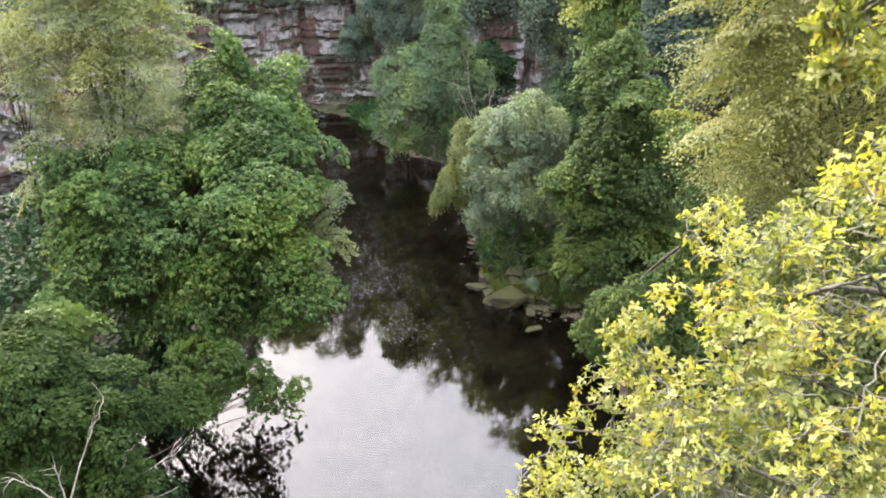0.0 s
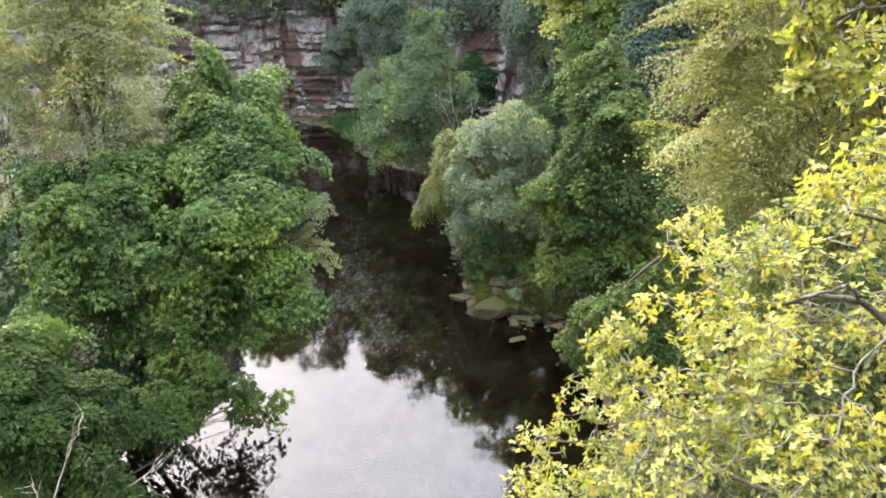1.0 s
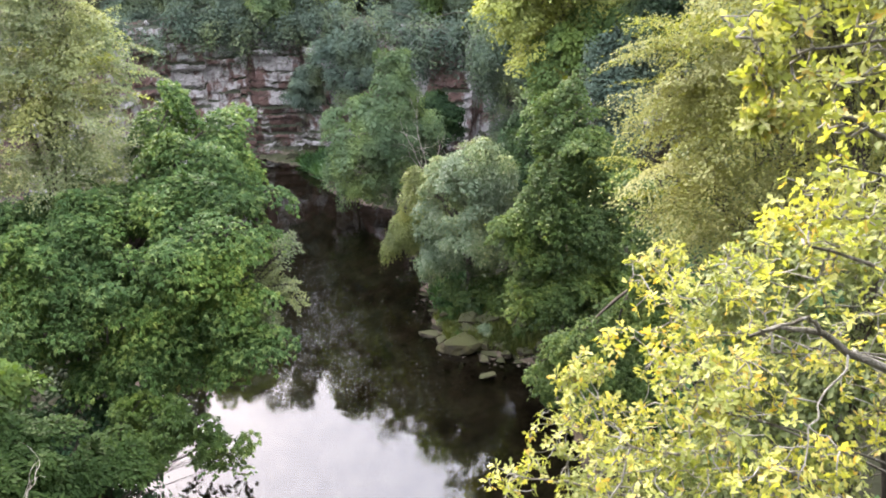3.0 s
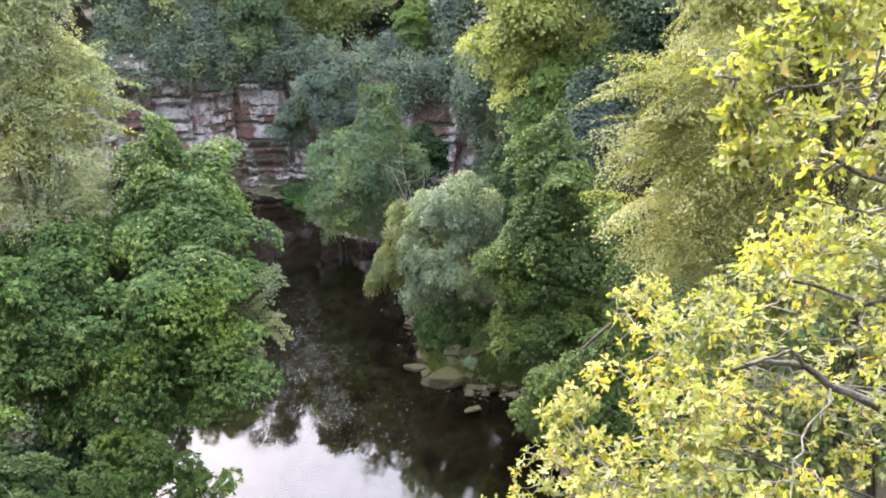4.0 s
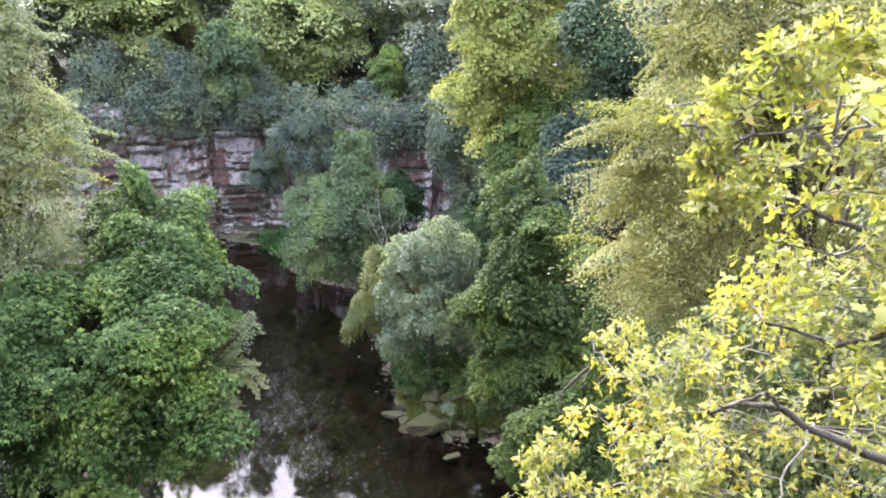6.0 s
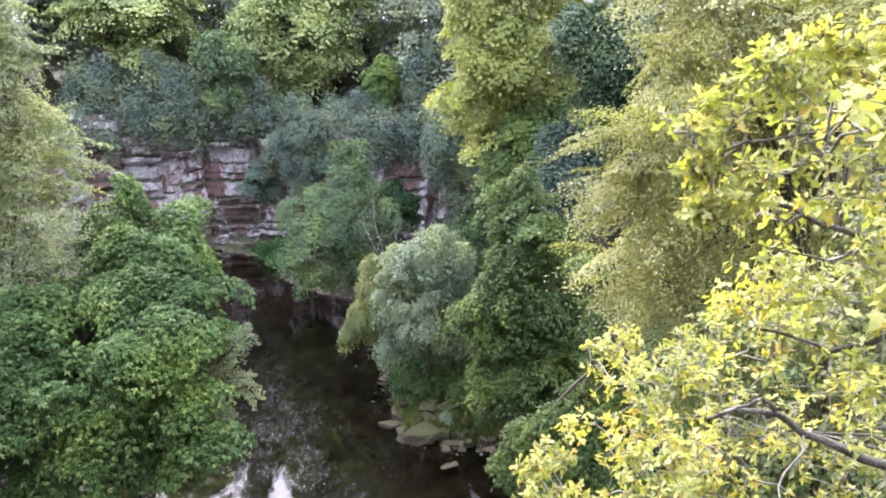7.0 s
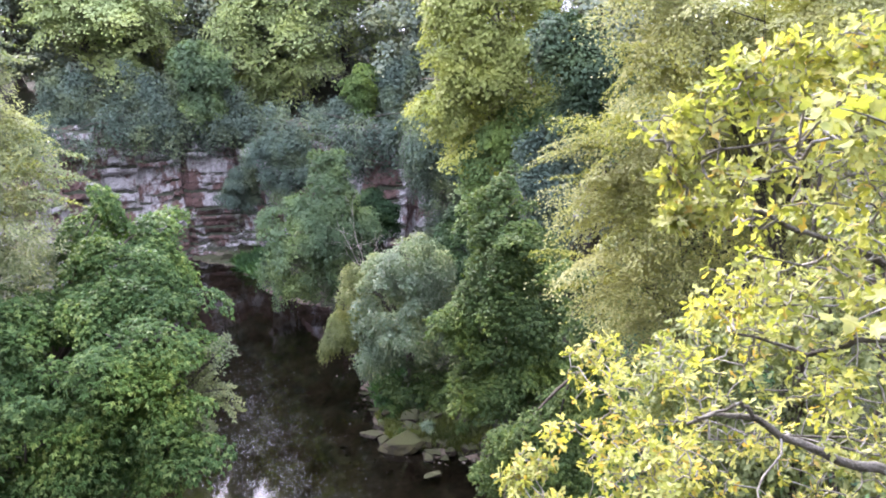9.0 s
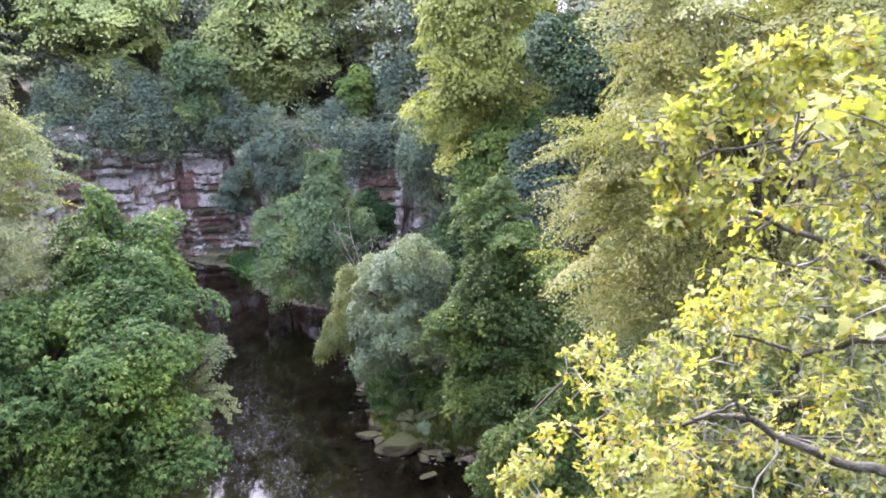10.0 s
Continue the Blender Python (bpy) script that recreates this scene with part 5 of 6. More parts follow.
tree("clifftop_sycamore", "spreading light-green tree in flat tiers on the clifftop", "tree", MAPLE_A, (-3.0, 63.0), M_MAPLE, 50000, 0.2, 0.35, limbs=12, wide=0.9, bunch=1.45, squash=0.15, reach=1.5, ragged=0.18, cover=0.8, upness=1.2, droop=0.35, group="clifftop trees")
tree("clifftop_sycamore", "light-green tree on the clifftop", "tree", MAPLE_B, (-19.5, 60.0), M_MAPLE, 34000, 0.2, 0.3, limbs=9, wide=0.9, bunch=1.45, squash=0.15, reach=1.5, ragged=0.18, cover=0.8, upness=1.2, droop=0.35, group="clifftop trees")
tree("clifftop_hawthorn", "mid-green bushy tree at the cliff edge", "tree", MAPLE_C, (-11.5, 60.0), M_BIRCH, 26000, 0.18, 0.2, limbs=6, bunch=0.55, group="clifftop trees")
tree("cliff_ash", "slender yellow-green ash at the cliff edge", "tree", CLIFF_ASH, (3.0, 53.0), M_FIELD, 14000, 0.14, 0.1, limbs=5, bunch=0.4, squash=0.3, reach=1.4, droop=0.4, group="clifftop trees")
tree("ivy_thicket", "dark ivy thicket spilling over the cliff edge", "ivy", IVY_LIP_A, (-18, 57.0), M_LIPIVY, 24000, 0.14, 0.12, limbs=3, bunch=0.7, ragged=0.1, trail=1.6, squash=0.8, group="cliff edge ivy")
tree("ivy_thicket", "dark ivy thicket spilling over the cliff edge", "ivy", IVY_LIP_B, (-13.5, 58.2), M_LIPIVY, 24000, 0.14, 0.12, limbs=3, bunch=0.7, ragged=0.1, trail=1.6, squash=0.8, group="cliff edge ivy")
tree("ivy_thicket", "dark ivy thicket spilling over the cliff edge", "ivy", IVY_LIP_C, (-8.5, 59.0), M_LIPIVY, 20000, 0.14, 0.12, limbs=3, bunch=0.7, ragged=0.1, trail=1.6, squash=0.8, group="cliff edge ivy")
tree("ivy_thicket", "blue-green ivy thicket above the pale cliff", "ivy", IVY_LIP_D, (2.5, 53.0), M_IVY, 26000, 0.14, 0.12, limbs=3, bunch=0.7, ragged=0.1, trail=1.3, squash=0.8, group="cliff edge ivy")
tree("ivy_thicket", "dark green ivy over the broken cliff edge", "ivy", IVY_LIP_E, (1.5, 53.0), M_LIPIVY, 15000, 0.14, 0.12, limbs=3, bunch=0.45, trail=1.2, squash=0.8, group="cliff edge ivy")
tree("grey_shrub", "grey-green shrub growing from the cliff", "bush", GREY_SHRUB, (-2.6, 52.8), M_IVY, 26000, 0.13, 0.12, limbs=4, bunch=0.5, trail=0.9, squash=0.7)
tree("ledge_bush", "dark green bush on a cliff ledge", "bush", LEDGE_BUSH, (-5.6, 54.6), M_LIPIVY, 13000, 0.14, 0.06, limbs=3, bunch=0.42, trail=0.8, foot_z=4.4)
tree("golden_beech", "golden-green young-leaved beech with long sprays", "tree", BEECH, (8.2, 12.5), M_BEECH, 82000, 0.049, 0.09, limbs=12, wide=0.65, kids=4, bunch=0.34, squash=0.1, reach=2.1, cover=1.15, droop=0.3, upness=1.0, ragged=0.26, loose=0.2)
tree("golden_beech", "golden-green beech reaching above the slope", "tree", BEECH_UP, (9.2, 9.5), M_BEECH, 50000, 0.049, 0.09, limbs=9, wide=0.65, kids=4, bunch=0.34, squash=0.1, reach=2.1, cover=1.15, droop=0.3, upness=1.0, ragged=0.26, loose=0.2)
tree("golden_beech", "golden-green beech crown high on the slope", "tree", BEECH_BACK, (11.5, 12.0), M_BEECH, 28000, 0.08, 0.1, limbs=5, wide=0.65, bunch=0.5, squash=0.15, reach=1.8, cover=1.0, droop=0.3, upness=1.0, ragged=0.2)
tree("slope_hazel", "olive-green hazel on the slope behind the beech", "tree", SLOPE_HAZEL, (9.5, 15.0), M_SALLOW, 26000, 0.085, 0.12, limbs=6, wide=0.7, bunch=0.4, squash=0.3)
tree("slope_sycamore", "deep green sycamore sapling at the water's edge", "tree", BANK_SYCAMORE, (8.5, 20.5), M_ASH, 15000, 0.16, 0.12, limbs=8, wide=0.9, bunch=0.36, squash=0.4, lobed=True)
tree("hazel", "mid-green hazel behind the oak", "tree", OAK_BACK, (8.0, 6.0), M_SALLOW, 26000, 0.085, 0.12, limbs=6, wide=0.7, bunch=0.3)


def cliff_fringe(first, last, mat, count):
    """Ivy and scrub that hangs along a stretch of the cliff's edge."""
    line = np.array(CLIFF_LINE, float)
    S = np.concatenate([[0], np.cumsum(np.linalg.norm(np.diff(line, axis=0), axis=1))])
    s = np.arange(S[first], S[last], 1.0)
    x, y = np.interp(s, S, line[:, 0]), np.interp(s, S, line[:, 1])
    lobes = [(a + rng.normal() * 0.2 - 0.1, b - 0.55 + rng.normal() * 0.25, h + 1.3 * noise.noise((a * 0.5, 4.0, b * 0.2)) + rng.normal() * 0.3, rng.uniform(0.5, 0.95)) for a, b in zip(x, y) for h in (9.2, 10.3)]
    tree("ivy_fringe", "dark ivy and scrub hanging along the cliff edge", "ivy", lobes, (x.mean(), y.mean() + 2.5), mat, count, 0.15, 0.1, limbs=4, bunch=0.65, ragged=0.12, trail=1.8, squash=0.8, group="cliff edge ivy")


cliff_fringe(3, 5, M_LIPIVY, 15000)
cliff_fringe(5, 8, M_LIPIVY, 16000)
cliff_fringe(8, 12, M_LIPIVY, 18000)


for x0, x1, y0 in ((-24, -15, 66), (-14, -6, 66.5), (-5, 3, 66), (4, 12, 57)):
    lobes = [(x + rng.normal() * 0.5, y0 + rng.normal() * 1.2 - 0.02 * (x + 8) ** 2, ground_z(x, y0) + h, rng.uniform(1.0, 1.7)) for x in np.linspace(x0, x1, 6) for h in (0.8, 3.2, 5.6)]
    tree("thicket", "dense undergrowth of the clifftop wood", "bush", lobes, ((x0 + x1) / 2, y0), M_PINE, 14000, 0.27, 0.15, limbs=5, bunch=0.7, group="clifftop thickets")


def wood_tree(x, y, top, broad, mat, label):
    """A tall tree of the wood behind the cliff: boughs in tiers on a bare stem, thinner towards the top."""
    g = ground_z(x, y)
    h = top - g
    lobes = [(x + rng.normal() * broad * 0.45, y + rng.normal() * broad * 0.45, g + h * q, broad * rng.uniform(0.5, 0.8) * (1.25 - 0.7 * q)) for q in (0.12, 0.22, 0.3, 0.37, 0.44, 0.5, 0.56, 0.62, 0.68, 0.74, 0.8, 0.86, 0.93)]
    root = tree("woodland_tree", label, "tree", [c for c in lobes if c[2] < 21], (x, y), mat, 7000, 0.28, 0.3, limbs=6, bunch=0.75, squash=0.3, reach=1.5, ragged=0.25, cover=0.75, upness=1.1, group="clifftop trees")
    (v, f), _ = crown_leaves([c for c in lobes if c[2] >= 21], 3000, 0.42, bunch=0.85, squash=0.5, ragged=0.25)
    part_of("treetop", mesh_of("treetop", v - np.array(root.location), f, mat), root, kind="stuff")
    stem = np.array([(x, y, g + 2), (x + rng.normal() * 0.3, y, g + h * 0.5), (x + rng.normal() * 0.4, y, top - 1.5)])
    part_of("leader", mesh_of("leader", *tube(stem - np.array(root.location), np.array([0.26, 0.18, 0.04]), 7), M_BARK, True), root)


rng = np.random.default_rng(41)
for x, y, top, broad, dark in [(-25, 58, 27, 4, 1), (-14, 63, 26, 3.4, 1), (-5, 63, 27, 3.6, 1), (-28, 61, 31, 4.4, 1), (-23, 66, 29, 4.4, 0), (-17, 66, 28, 4.2, 1), (-12, 69, 31.5, 3.8, 1), (-7, 67, 28, 4, 1), (-2, 69, 33, 4, 0), (2, 62, 31, 4.2, 1), (7, 58, 32, 4.2, 0), (12, 52, 27, 4.4, 1), (16, 45, 25, 4, 1), (20, 36, 24, 4.4, 1), (-9.5, 65, 28, 3.6, 1), (-4, 66, 30, 3.8, 0), (-0.5, 66, 32.5, 4, 1), (4.5, 61, 32, 4, 1), (9, 57, 34, 4.2, 1), (7.5, 64, 33, 4, 1), (1, 69, 33, 4, 1), (-16, 64, 27, 3.6, 0), (15, 47, 28, 3.8, 1), (17.5, 43, 27, 3.8, 0), (15.5, 31, 24, 3.2, 1), (-22, 61, 27, 3.6, 1), (13, 34, 25, 3.2, 1)]:
    wood_tree(x, y, top, broad, M_PINE if dark else M_MAPLE, "tall dark woodland tree behind the cliff" if dark else "tall green woodland tree behind the cliff")


# ---- the oak beside the camera ----
def oak_leaf_shape():
    """A lobed leaf one unit long, folded a little on its midrib: corners and triangles."""
    half = [(0.0, 0.0), (0.28, 0.14), (0.42, 0.07), (0.66, 0.25), (0.78, 0.12), (1.0, 0.0)]
    mid = [(a, 0.0, -0.02 * math.sin(3.1 * a)) for a, _ in half]
    v = [*mid, *[(a, b, 0.25 * b - 0.10 * a * a) for a, b in half[1:-1]], *[(a, -b, 0.25 * b - 0.10 * a * a) for a, b in half[1:-1]]]
    m = len(half)
    f = []
    for side, flip in ((m, 1), (2 * m - 2, -1)):
        edge = [0, *range(side, side + m - 2), m - 1]
        for k in range(m - 1):
            a, b, c, d = k, k + 1, edge[k + 1], edge[k]
            for tri in ((a, b, c), (a, c, d)):
                if len(set(tri)) == 3:
                    f.append(tri[::flip])
    return np.array(v, float), np.array(f)


def build_oak():
    lo = np.asarray(OAK_LOW + OAK_HIGH, float)
    foot = np.array([5.6, 2.6, ground_z(5.6, 2.6) - 0.2])
    root = tagged(new("oak_tree"), "old oak in fresh yellow-green leaf beside the viewpoint", "tree")
    root.location = foot
    fork = np.array([4.6, 3.0, 9.5])
    trunk = np.concatenate([bent(foot, fork, 0.05, 6, 0.02), bent(fork, (3.4, 3.3, 14.6), 0.05, 6, 0.02)[1:]])
    part_of("trunk", mesh_of("trunk", *tube(trunk - foot, np.linspace(0.32, 0.06, len(trunk)), 10, 0.06), M_OAKBARK, True), root)
    spots, twig = [], []
    # main limbs run to hubs among the lobes, lesser ones from there
    hubs = lo[[2, 6, 8, 12, 16, 22, 27, 29, 34, 38], :3] - np.array([0, 0, 0.15])
    mains = []
    for hub in hubs:
        start = trunk[np.clip(np.searchsorted(trunk[:, 2], hub[2] - 0.8), 4, len(trunk) - 1)]
        q = bent(start, hub, 0.05, 12, 0.04)
        q[1:-1] += rng.normal(size=(10, 3)) * 0.012
        part_of("limb", mesh_of("limb", *tube(q - foot, np.linspace(0.013, 0.004, 12), 7, 0.1), M_OAKBARK, True), root)
        mains.append(q)
    for path_, r0, r1 in OAK_BOUGHS:
        q = np.array(path_, float)
        k = np.linspace(0, len(q) - 1, 16)
        q = np.stack([np.interp(k, np.arange(len(q)), q[:, a]) for a in range(3)], 1) + rng.normal(size=(16, 3)) * 0.008
        part_of("limb", mesh_of("limb", *tube(q - foot, np.linspace(r0, r1, 16), 8, 0.1), M_OAKBARK, True), root, "mossy grey oak bough")
        mains.append(q)
    for c in lo:
        q = min(mains, key=lambda m: np.linalg.norm(m[-1] - c[:3]))
        start = q[np.argmin(np.linalg.norm(q[4:] - c[:3], axis=1)) + 4]
        q = bent(start, c[:3] + rng.normal(size=3) * 0.3 * c[3], 0.06, 10, 0.1)
        q[1:-1] += rng.normal(size=(8, 3)) * 0.02
        part_of("limb", mesh_of("limb", *tube(q - foot, np.linspace(0.008, 0.003, 10), 6, 0.12), M_TWIG, True), root)
        count = int(14 + 150 * c[3])
        tips = c[:3] + sphere_dirs(count, -0.9) * (c[3] * rng.uniform(0.2, 1.08, count) ** 0.7)[:, None]
        tips = tips[[noise.noise(Vector(e * 3.3)) + 0.4 * noise.noise(Vector(e * 9.0)) > -0.16 for e in tips]]
        tips = tips[np.argsort(np.linalg.norm(tips[:, None] - q[None, 3:], axis=2).min(1))]
        net = [*q[3:]]
        for e in tips:
            gap = np.linalg.norm(np.array(net) - e, axis=1)
            s = net[int(np.argmin(gap))]
            w = bent(s, e, 0.0, 4, 0.12)
            w[1:-1] += rng.normal(size=(2, 3)) * 0.008
            twig.append(tube(w - foot, np.linspace(0.006, 0.003, 4), 3, 0.15))
            net.append(e)
            spots.append((e, e - s))
    part_of("twig", mesh_of("twig", *joined(twig), M_TWIG, True), root, "pale lichened twigs", kind="stuff")
    lv, lf = oak_leaf_shape()
    shared = mesh_of("leaf", lv, lf, M_OAKLEAF)
    vs, fs, k, single = [], [], 0, 0
    for i, (e, d) in enumerate(spots):
        d = unit(d / max(np.linalg.norm(d), 1e-6) + np.array([0, 0, 0.35]))
        across = unit(np.cross(d, rng.normal(size=3)))
        other = np.cross(d, across)
        many = rng.integers(6, 10)
        for j in range(many):
            size = rng.uniform(0.04, 0.078)
            turn = 2 * np.pi * (j + 0.35 * rng.normal()) / many
            ring = across * math.cos(turn) + other * math.sin(turn)
            alo = unit(d * rng.uniform(0.15, 0.6) + ring + np.array([0, 0, -0.15]))
            nor = unit(d + np.array([0, 0, 0.3]) + rng.normal(size=3) * 0.3)
            side = unit(np.cross(nor, alo))
            nor = np.cross(alo, side)
            at = e + rng.normal(size=3) * 0.012
            if single < 300 and e[1] < 4.2 and j == 0:
                single += 1
                ob = part_of("leaf", shared, root)
                ob.matrix_local = Matrix(((*alo, 0), (*side, 0), (*nor, 0), (0, 0, 0, 1))).transposed()
                ob.matrix_local = Matrix.Translation(Vector(at - foot)) @ ob.matrix_local @ Matrix.Scale(size, 4)
                continue
            vs.append(lv[:, :1] * size * alo + lv[:, 1:2] * size * side + lv[:, 2:] * size * nor + (at - foot))
            fs.append(lf + k)
            k += len(lv)
    part_of("crown", mesh_of("crown", np.concatenate(vs), np.concatenate(fs), M_OAK), root, kind="stuff")


build_oak()


def maple_leaf_shape():
    """A five-pointed leaf one unit long: corners and triangles."""
    half = [(0.0, 0.0), (0.02, 0.30), (0.22, 0.26), (0.42, 0.52), (0.52, 0.24), (0.74, 0.26), (1.0, 0.0)]
    rim = half + [(a, -b) for a, b in half[-2:0:-1]]
    v = [(0.3, 0.0, 0.03)] + [(a, b, 0.10 * abs(b) - 0.12 * a * a) for a, b in rim]
    return np.array(v), np.array([(0, k + 1, (k + 1) % len(rim) + 1) for k in range(len(rim))])


def maple_spray(label, start, tip, count):
    """A thin twig with large fresh maple leaves near its end."""
    s, e = np.array(start, float), np.array(tip, float)
    root = tagged(new("maple_spray"), label, "branch")
    root.location = s
    q = bent(s, e, 0.1, 10, 0.04)
    part_of("twig", mesh_of("twig", *tube(q - s, np.linspace(0.007, 0.002, 10), 5), M_TWIG, True), root)
    shared = mesh_of("leaf", *maple_leaf_shape(), M_MAPLELEAF)
    for k in range(count):
        at = q[min(9, 4 + k % 6)] + rng.normal(size=3) * np.array([0.05, 0.05, 0.04])
        alo = unit((e - s) * 0.6 + rng.normal(size=3) * 0.5 + np.array([0, -0.3, -0.3]))
        nor = unit(np.array([-0.35, -0.7, 0.6]) + rng.normal(size=3) * 0.35)
        side = unit(np.cross(nor, alo))
        nor = np.cross(alo, side)
        ob = part_of("leaf", shared, root)
        turn = Matrix(((*alo, 0), (*side, 0), (*nor, 0), (0, 0, 0, 1))).transposed()
        ob.matrix_local = Matrix.Translation(Vector(at - s)) @ turn @ Matrix.Scale(rng.uniform(0.045, 0.078), 4)


maple_spray("fresh yellow-green maple leaves on a thin twig", (1.86, 1.99, 14.73), (1.54, 2.0, 14.86), 12)
maple_spray("fresh yellow-green maple leaves hanging from a twig", (1.91, 1.94, 14.28), (1.69, 2.0, 14.18), 9)


# ---- brambles on the slope ----
lobes = [(x + rng.normal() * 0.4, y + rng.normal() * 0.4, ground_z(x, y) + 0.15, rng.uniform(0.9, 1.4)) for x, y in ((8, 9), (10, 8), (12.5, 9), (8.5, 12), (11, 12), (13.5, 13), (8.5, 15.5), (11, 16), (13.5, 17), (9, 19), (11.5, 20), (14, 21), (10, 23), (12.5, 24.5), (7.5, 6), (9.5, 5), (12, 5.5))]
tree("bramble_thicket", "low green brambles covering the slope", "bush", lobes, (11, 14), M_HERB, 10000, 0.18, 0.04, limbs=4, bunch=0.4, low=-0.1)


# ---- rocks, grass, foam ----
def rock(x, y, sx, sy, sz, turn, mat, label, sink=0.35):
    """A broken slab: a ball cut by random planes, then roughened."""
    bm = bmesh.new()
    bmesh.ops.create_icosphere(bm, subdivisions=3, radius=1.0)
    seed = Vector((x * 3.1, y * 1.7, sz * 9))
    dice = np.random.default_rng(int(abs(x) * 1000) + int(abs(y) * 10))
    cuts = [(unit(np.array([dice.normal(), dice.normal(), dice.normal() * 0.5])), dice.uniform(*((0.6, 0.84) if sz > 0.3 else (0.42, 0.74)))) for _ in range(12)] + [(unit(np.array([dice.normal() * 0.2, dice.normal() * 0.2, 1.0])), 0.5)]
    for v in bm.verts:
        p = v.co.copy()
        for nrm, d in cuts:
            over = p.dot(Vector(nrm)) - d
            if over > 0:
                p -= Vector(nrm) * over
        k = 1 + 0.10 * noise.noise(p * 2.2 + seed) + 0.05 * noise.noise(p * 6 + seed)
        v.co = Vector((p.x * sx * k * 1.35, p.y * sy * k * 1.35, p.z * sz * k * 1.2))
    me = bpy.data.meshes.new("rock")
    bm.to_mesh(me)
    bm.free()
    me.materials.append(mat)
    ob = tagged(new("rock", me), label, "rock", "rocks along the bank")
    z = max(ground_z(x, y), -0.25 if sink > 0.5 else -0.04)
    ob.matrix_world = pose(x, y, z + sz * (1 - 2 * sink), 0, rng.uniform(-8, 8), turn)


ROCKS = [
    (2.6, 25.75, 0.82, 0.5, 0.36, 10), (3.45, 23.6, 0.34, 0.2, 0.14, 12), (1.35, 26.9, 0.5, 0.28, 0.16, -15), (1.85, 26.4, 0.4, 0.3, 0.18, 40),
    (1.75, 28.6, 0.42, 0.25, 0.14, 5), (1.3, 30.6, 0.3, 0.18, 0.1, 0), (3.5, 25.5, 0.35, 0.28, 0.28, 60), (3.4, 24.9, 0.36, 0.26, 0.2, 80),
    (4.3, 24.9, 0.3, 0.2, 0.15, 20), (5.0, 24.9, 0.5, 0.3, 0.2, 15), (5.5, 24.4, 0.34, 0.24, 0.16, -30), (4.7, 24.5, 0.22, 0.14, 0.1, 0),
    (5.7, 25.2, 0.5, 0.35, 0.22, 30), (2.2, 28.0, 0.45, 0.3, 0.3, 10), (3.0, 27.3, 0.4, 0.35, 0.35, 70), (3.9, 27.2, 0.6, 0.4, 0.4, 25), (5.2, 26.6, 0.55, 0.4, 0.42, 50), (2.9, 26.7, 0.5, 0.35, 0.3, 15), (4.2, 25.4, 0.6, 0.3, 0.22, 5),
]
for i, r in enumerate(ROCKS):
    rock(*r, M_MOSSROCK if i in (0, 6, 13) else M_ROCK, "large moss-topped boulder at the water's edge" if i == 0 else "flat pale grey rock at the water's edge")

shore = np.array(RIGHT_SHORE[5:12], float)
for _ in range(24):
    k = rng.integers(0, len(shore) - 1)
    p = shore[k] + (shore[k + 1] - shore[k]) * rng.random() + rng.normal(size=2) * 0.3
    q = rng.uniform(0.08, 0.24)
    rock(p[0], p[1], q * rng.uniform(1, 1.8), q, q * 0.5, rng.uniform(0, 180), M_ROCK, "small grey-brown stone at the water's edge")

for _ in range(26):
    k = rng.integers(1, len(shore) - 1)
    p = shore[k] + (shore[k + 1] - shore[k]) * rng.random() + np.array([-1.0, -0.25]) * rng.uniform(0.3, 1.7)
    q = rng.uniform(0.1, 0.26)
    rock(p[0], p[1], q * rng.uniform(1, 1.6), q, q * 0.3, rng.uniform(0, 180), M_STONE, "pale flat stone lying just under the water", sink=0.62)


def blades(name, label, ring, count, tall, mat):
    """Grass in a patch given by its middle and radii."""
    cx, cy, rx, ry = ring
    tufts = max(10, count // 45)
    a, q = rng.uniform(0, 2 * np.pi, tufts), np.sqrt(rng.random(tufts)) * (1 + 0.2 * rng.normal(size=tufts))
    k = rng.integers(0, tufts, count)
    x, y = (cx + rx * q * np.cos(a))[k] + rng.normal(size=count) * 0.09, (cy + ry * q * np.sin(a))[k] + rng.normal(size=count) * 0.09
    z = ground_height(x, y)
    ok = z > 0.05
    p = np.stack([x, y, z - 0.02], 1)[ok]
    up = np.array([0, 0, 1.0]) + rng.normal(size=p.shape) * 0.4
    v, f = leaf_cloud(p, rng.normal(size=p.shape) + np.array([0, -0.5, 0]), up, tall * rng.uniform(0.5, 1.3, len(p)), 0.17, 0.02)
    tagged(new(name, mesh_of(name, v, f, mat)), label, "grass", kind="stuff")


blades("bank_grass", "rough grass tufts on the rocky bank", (4.0, 26.0, 1.3, 0.7), 4500, 0.34, M_GRASS)
blades("bank_grass", "bright grass tuft among bank rocks", (2.5, 28.3, 0.5, 0.7), 2500, 0.35, M_HERB)
blades("bank_grass", "rough grass between the shore rocks", (2.4, 27.3, 0.9, 1.5), 4000, 0.3, M_GRASS)
blades("bank_grass", "rough grass along the stony shore", (5.2, 25.4, 0.9, 0.7), 3000, 0.3, M_GRASS)
blades("bank_herbs", "low green herbs under the cliff", (-4.6, 51.0, 1.9, 2.8), 8000, 0.7, M_HERB)
blades("bank_herbs", "undergrowth on the left bank", (-14, 26, 4, 9), 2000, 0.7, M_HERB)
blades("bank_herbs", "undergrowth on the slope", (8.5, 24, 2.5, 6), 3500, 0.5, M_HERB)
blades("bank_herbs", "rank grass and herbs behind the rocks", (4.6, 27.2, 2.0, 1.8), 4500, 0.4, M_GRASS)
blades("bank_herbs", "low herbs under the willow", (3.0, 33.0, 1.6, 5.0), 7000, 0.4, M_HERB)

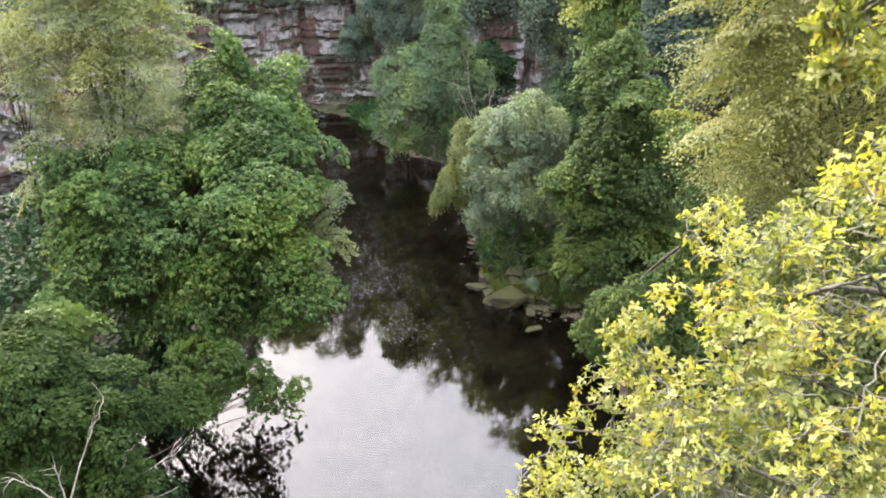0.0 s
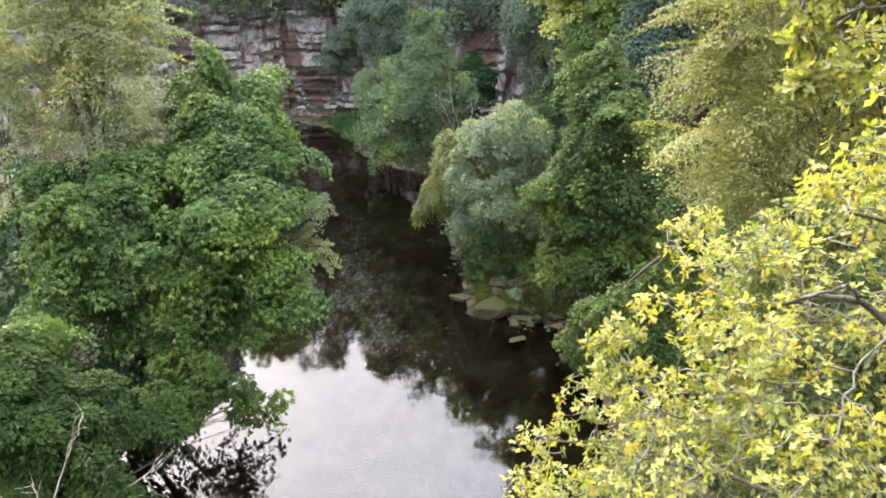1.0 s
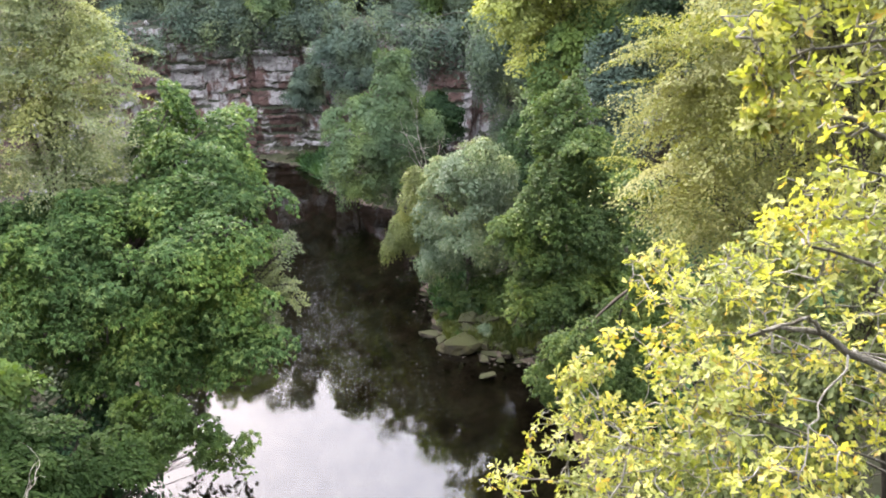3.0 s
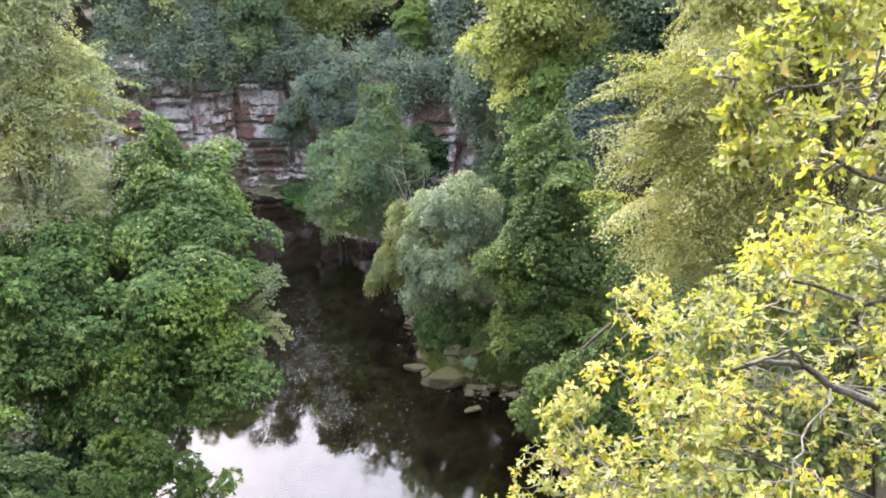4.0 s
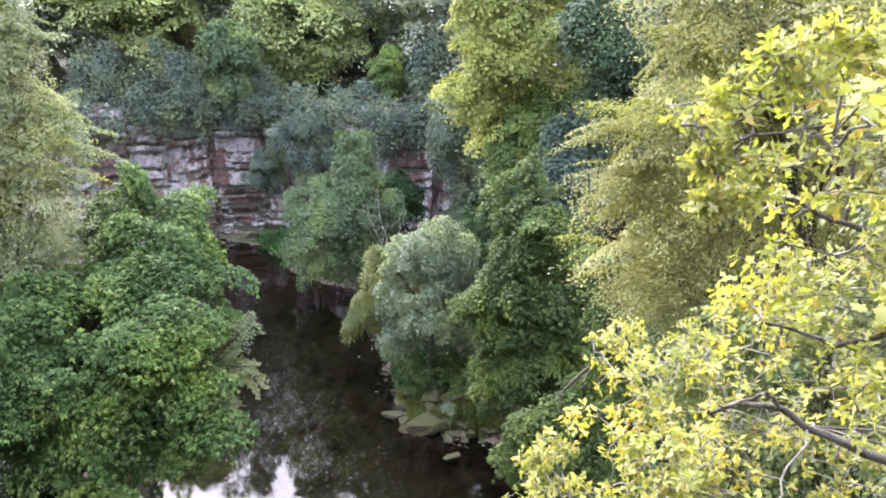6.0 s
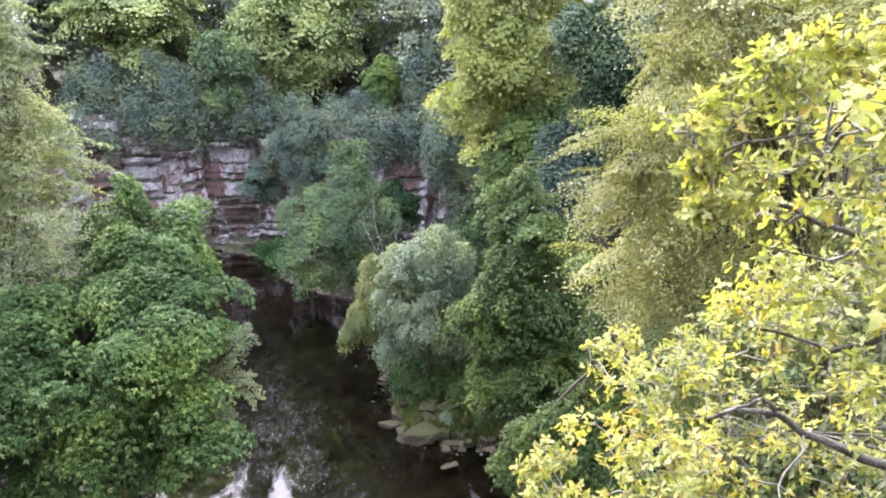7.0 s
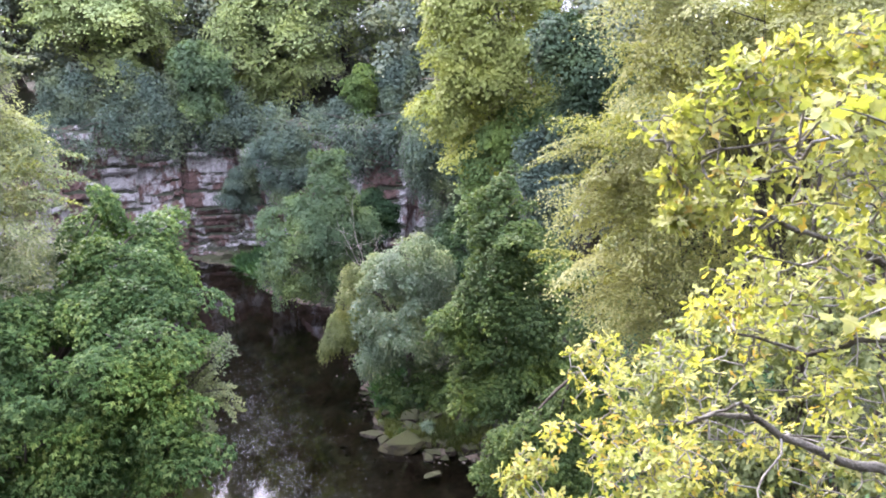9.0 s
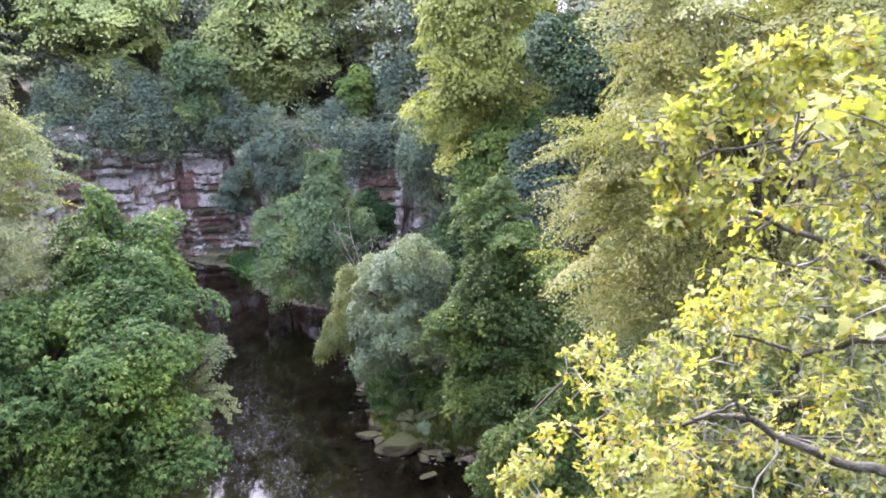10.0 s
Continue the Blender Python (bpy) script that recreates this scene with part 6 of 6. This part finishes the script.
for x, y, r, mat in ((2.5, 28.0, 0.34, M_BRIGHT), (3.3, 28.2, 0.4, M_BIRCH), (3.7, 26.4, 0.34, M_WILLOW), (4.9, 25.9, 0.36, M_ASH), (4.4, 27.6, 0.42, M_ASH), (5.8, 26.4, 0.45, M_BIRCH)):
    g = ground_z(x, y)
    tree("bank_bush", "low leafy bush among the bank rocks", "bush", [(x + 0.5 * r * math.cos(a), y + 0.5 * r * math.sin(a), g + r * (0.5 + 0.25 * (k % 2)), r * 0.6) for k, a in enumerate((0.3, 1.7, 3.2, 4.6))], (x, y), mat, 1800, 0.075, 0.02, limbs=3, wide=0.6, bunch=0.18, ragged=0.35, group="bank bushes")


def build_foam():
    """Flecks of foam in a drifting band, thick in places and drawn out along the stream."""
    n = 15000
    y = rng.uniform(18, 36, n)
    x = np.interp(y, [17, 21, 25, 29, 33, 36], [-0.6, -1.2, -2.4, -3.4, -4.0, -4.3]) + rng.normal(size=n) * np.interp(y, [17, 22, 26, 31, 36], [1.3, 1.5, 1.25, 0.8, 0.5])
    thick = np.array([noise.noise((a * 0.8 + b * 0.2, b * 0.45, 4.0)) + 0.6 * noise.noise((a * 2.6, b * 1.3, 9.0)) for a, b in zip(x, y)])
    far = np.interp(y, [20.5, 22.5, 24, 27.5, 31, 36], [0.0, 0.4, 1.0, 1.0, 0.35, 0.0])
    keep = rng.random(n) < np.clip(0.5 + 0.8 * thick, 0.04, 1) * far
    x, y = x[keep], y[keep]
    n = len(x)
    r = rng.uniform(0.008, 0.015, n) * (1 + 0.8 * (rng.random(n) < 0.06))
    th = np.arange(5) * 2 * np.pi / 5
    rim = np.stack([np.cos(th), np.sin(th), 0 * th], 1)
    v = np.stack([x, y, np.full(n, 0.006)], 1)[:, None] + rim[None] * r[:, None, None] * rng.uniform(0.6, 1.3, (n, 5, 1))
    f = np.arange(n * 5).reshape(n, 5)
    tagged(new("river_foam", mesh_of("river_foam", v.reshape(-1, 3), f, M_FOAM)), "specks of white foam drifting on dark water", "foam", kind="stuff")


build_foam()


def build_pebbles():
    """Flat stones and cobbles strewn through the shallows below the rocky bank."""
    line = np.array([(1.0, 36), (1.6, 31), (1.7, 27.5), (2.3, 25.7), (3.7, 24.8), (5.3, 24.3)], float)
    vs, fs, base = [], [], 0
    th = np.arange(7) * 2 * np.pi / 7
    for _ in range(170):
        k = rng.random() ** 0.8 * (len(line) - 1)
        x, y = (np.interp(k, np.arange(len(line)), line[:, c]) for c in (0, 1))
        away = abs(rng.normal()) * 0.9
        x, y = x - away * rng.uniform(0.5, 1), y - away * rng.uniform(0.2, 0.8)
        r = rng.uniform(0.03, 0.07) * (1 + 1.2 * (rng.random() < 0.12))
        turn = rng.uniform(0, 3)
        ring = np.stack([np.cos(th), 0.65 * np.sin(th)], 1) * (r * rng.uniform(0.75, 1.15, 7))[:, None]
        ring = ring @ np.array([[math.cos(turn), math.sin(turn)], [-math.sin(turn), math.cos(turn)]])
        z = rng.uniform(-0.05, 0.012) - 0.02 * away
        low = np.column_stack([ring + (x, y), np.full(7, z - 0.03)])
        mid = np.column_stack([ring + (x, y), np.full(7, z)])
        cap = np.column_stack([ring * 0.7 + (x, y), z + r * 0.3 + 0.006 * rng.normal(size=7)])
        vs += [low, mid, cap]
        for a in range(7):
            b = (a + 1) % 7
            fs += [(base + a, base + b, base + 7 + b, base + 7 + a), (base + 7 + a, base + 7 + b, base + 14 + b, base + 14 + a)]
            if 0 < a < 6:
                fs.append((base + 14, base + 14 + a, base + 14 + b, base + 14 + b))
        base += 21
    fs = [tuple(dict.fromkeys(q)) for q in fs]
    me = bpy.data.meshes.new("pebbles")
    me.from_pydata(np.concatenate(vs).tolist(), [], fs)
    me.materials.append(M_PEBBLE)
    tagged(new("pebbles", me), "brown flat pebbles strewn through the brown shallows", "pebbles", kind="stuff")


build_pebbles()


# ---- dead wood ----
def dead_branch(label, start, ends, thick, side=5):
    """A bleached dead branch that forks into crooked twigs."""
    root = tagged(new("dead_branch"), label, "branch")
    s = np.array(start, float)
    root.location = s
    for e in ends:
        q = bent(s, e, 0.08, 12, 0.06)
        q[1:] += np.cumsum(rng.normal(size=(11, 3)), axis=0) * 0.016 * np.linalg.norm(np.array(e) - s)
        stem = part_of("stem", mesh_of("stem", *tube(q - s, thick * np.linspace(1, 0.25, 12), 6, 0.1), M_DEADWOOD, True), root)
        for _ in range(side):
            k = rng.integers(4, 12)
            tip = q[k] + unit(q[-1] - q[0] + rng.normal(size=3) * 0.7 * np.linalg.norm(q[-1] - q[0])) * np.linalg.norm(q[-1] - q[0]) * rng.uniform(0.15, 0.4)
            w = bent(q[k], tip, 0.1, 7, 0.12)
            w[1:] += np.cumsum(rng.normal(size=(6, 3)), axis=0) * 0.03 * np.linalg.norm(tip - q[k])
            part_of("twig", mesh_of("twig", *tube(w - s, thick * 0.4 * np.linspace(1, 0.2, 7), 4), M_DEADWOOD, True), stem)


dead_branch("bleached dead branch rising from the elder bush", (-4.85, 7.1, 7.86), [(-4.52, 7.67, 9.08), (-4.91, 7.18, 8.54), (-5.34, 6.99, 8.54)], 0.011, 6)
dead_branch("bleached dead branch over dark water", (-4.8, 7.62, 7.44), [(-4.01, 8.39, 7.64), (-4.14, 8.22, 7.05), (-4.41, 8.08, 7.93)], 0.01, 6)
dead_branch("grey leafless shrub beside the pointed tree", (1.92, 38.45, 2.15), [(1.61, 38.17, 6.47), (0.51, 38.2, 4.83), (2.47, 38.32, 5.33), (0.84, 37.99, 5.79)], 0.022, 12)
dead_branch("bare grey limb high in the yellow-green tree", (9.01, 31.03, 12.92), [(5.48, 31.03, 13.78), (7.9, 30.81, 16.46)], 0.07, 4)
dead_branch("bare grey limb near the treetop", (8.72, 31.11, 15.58), [(5.39, 31.14, 16.57)], 0.07, 3)
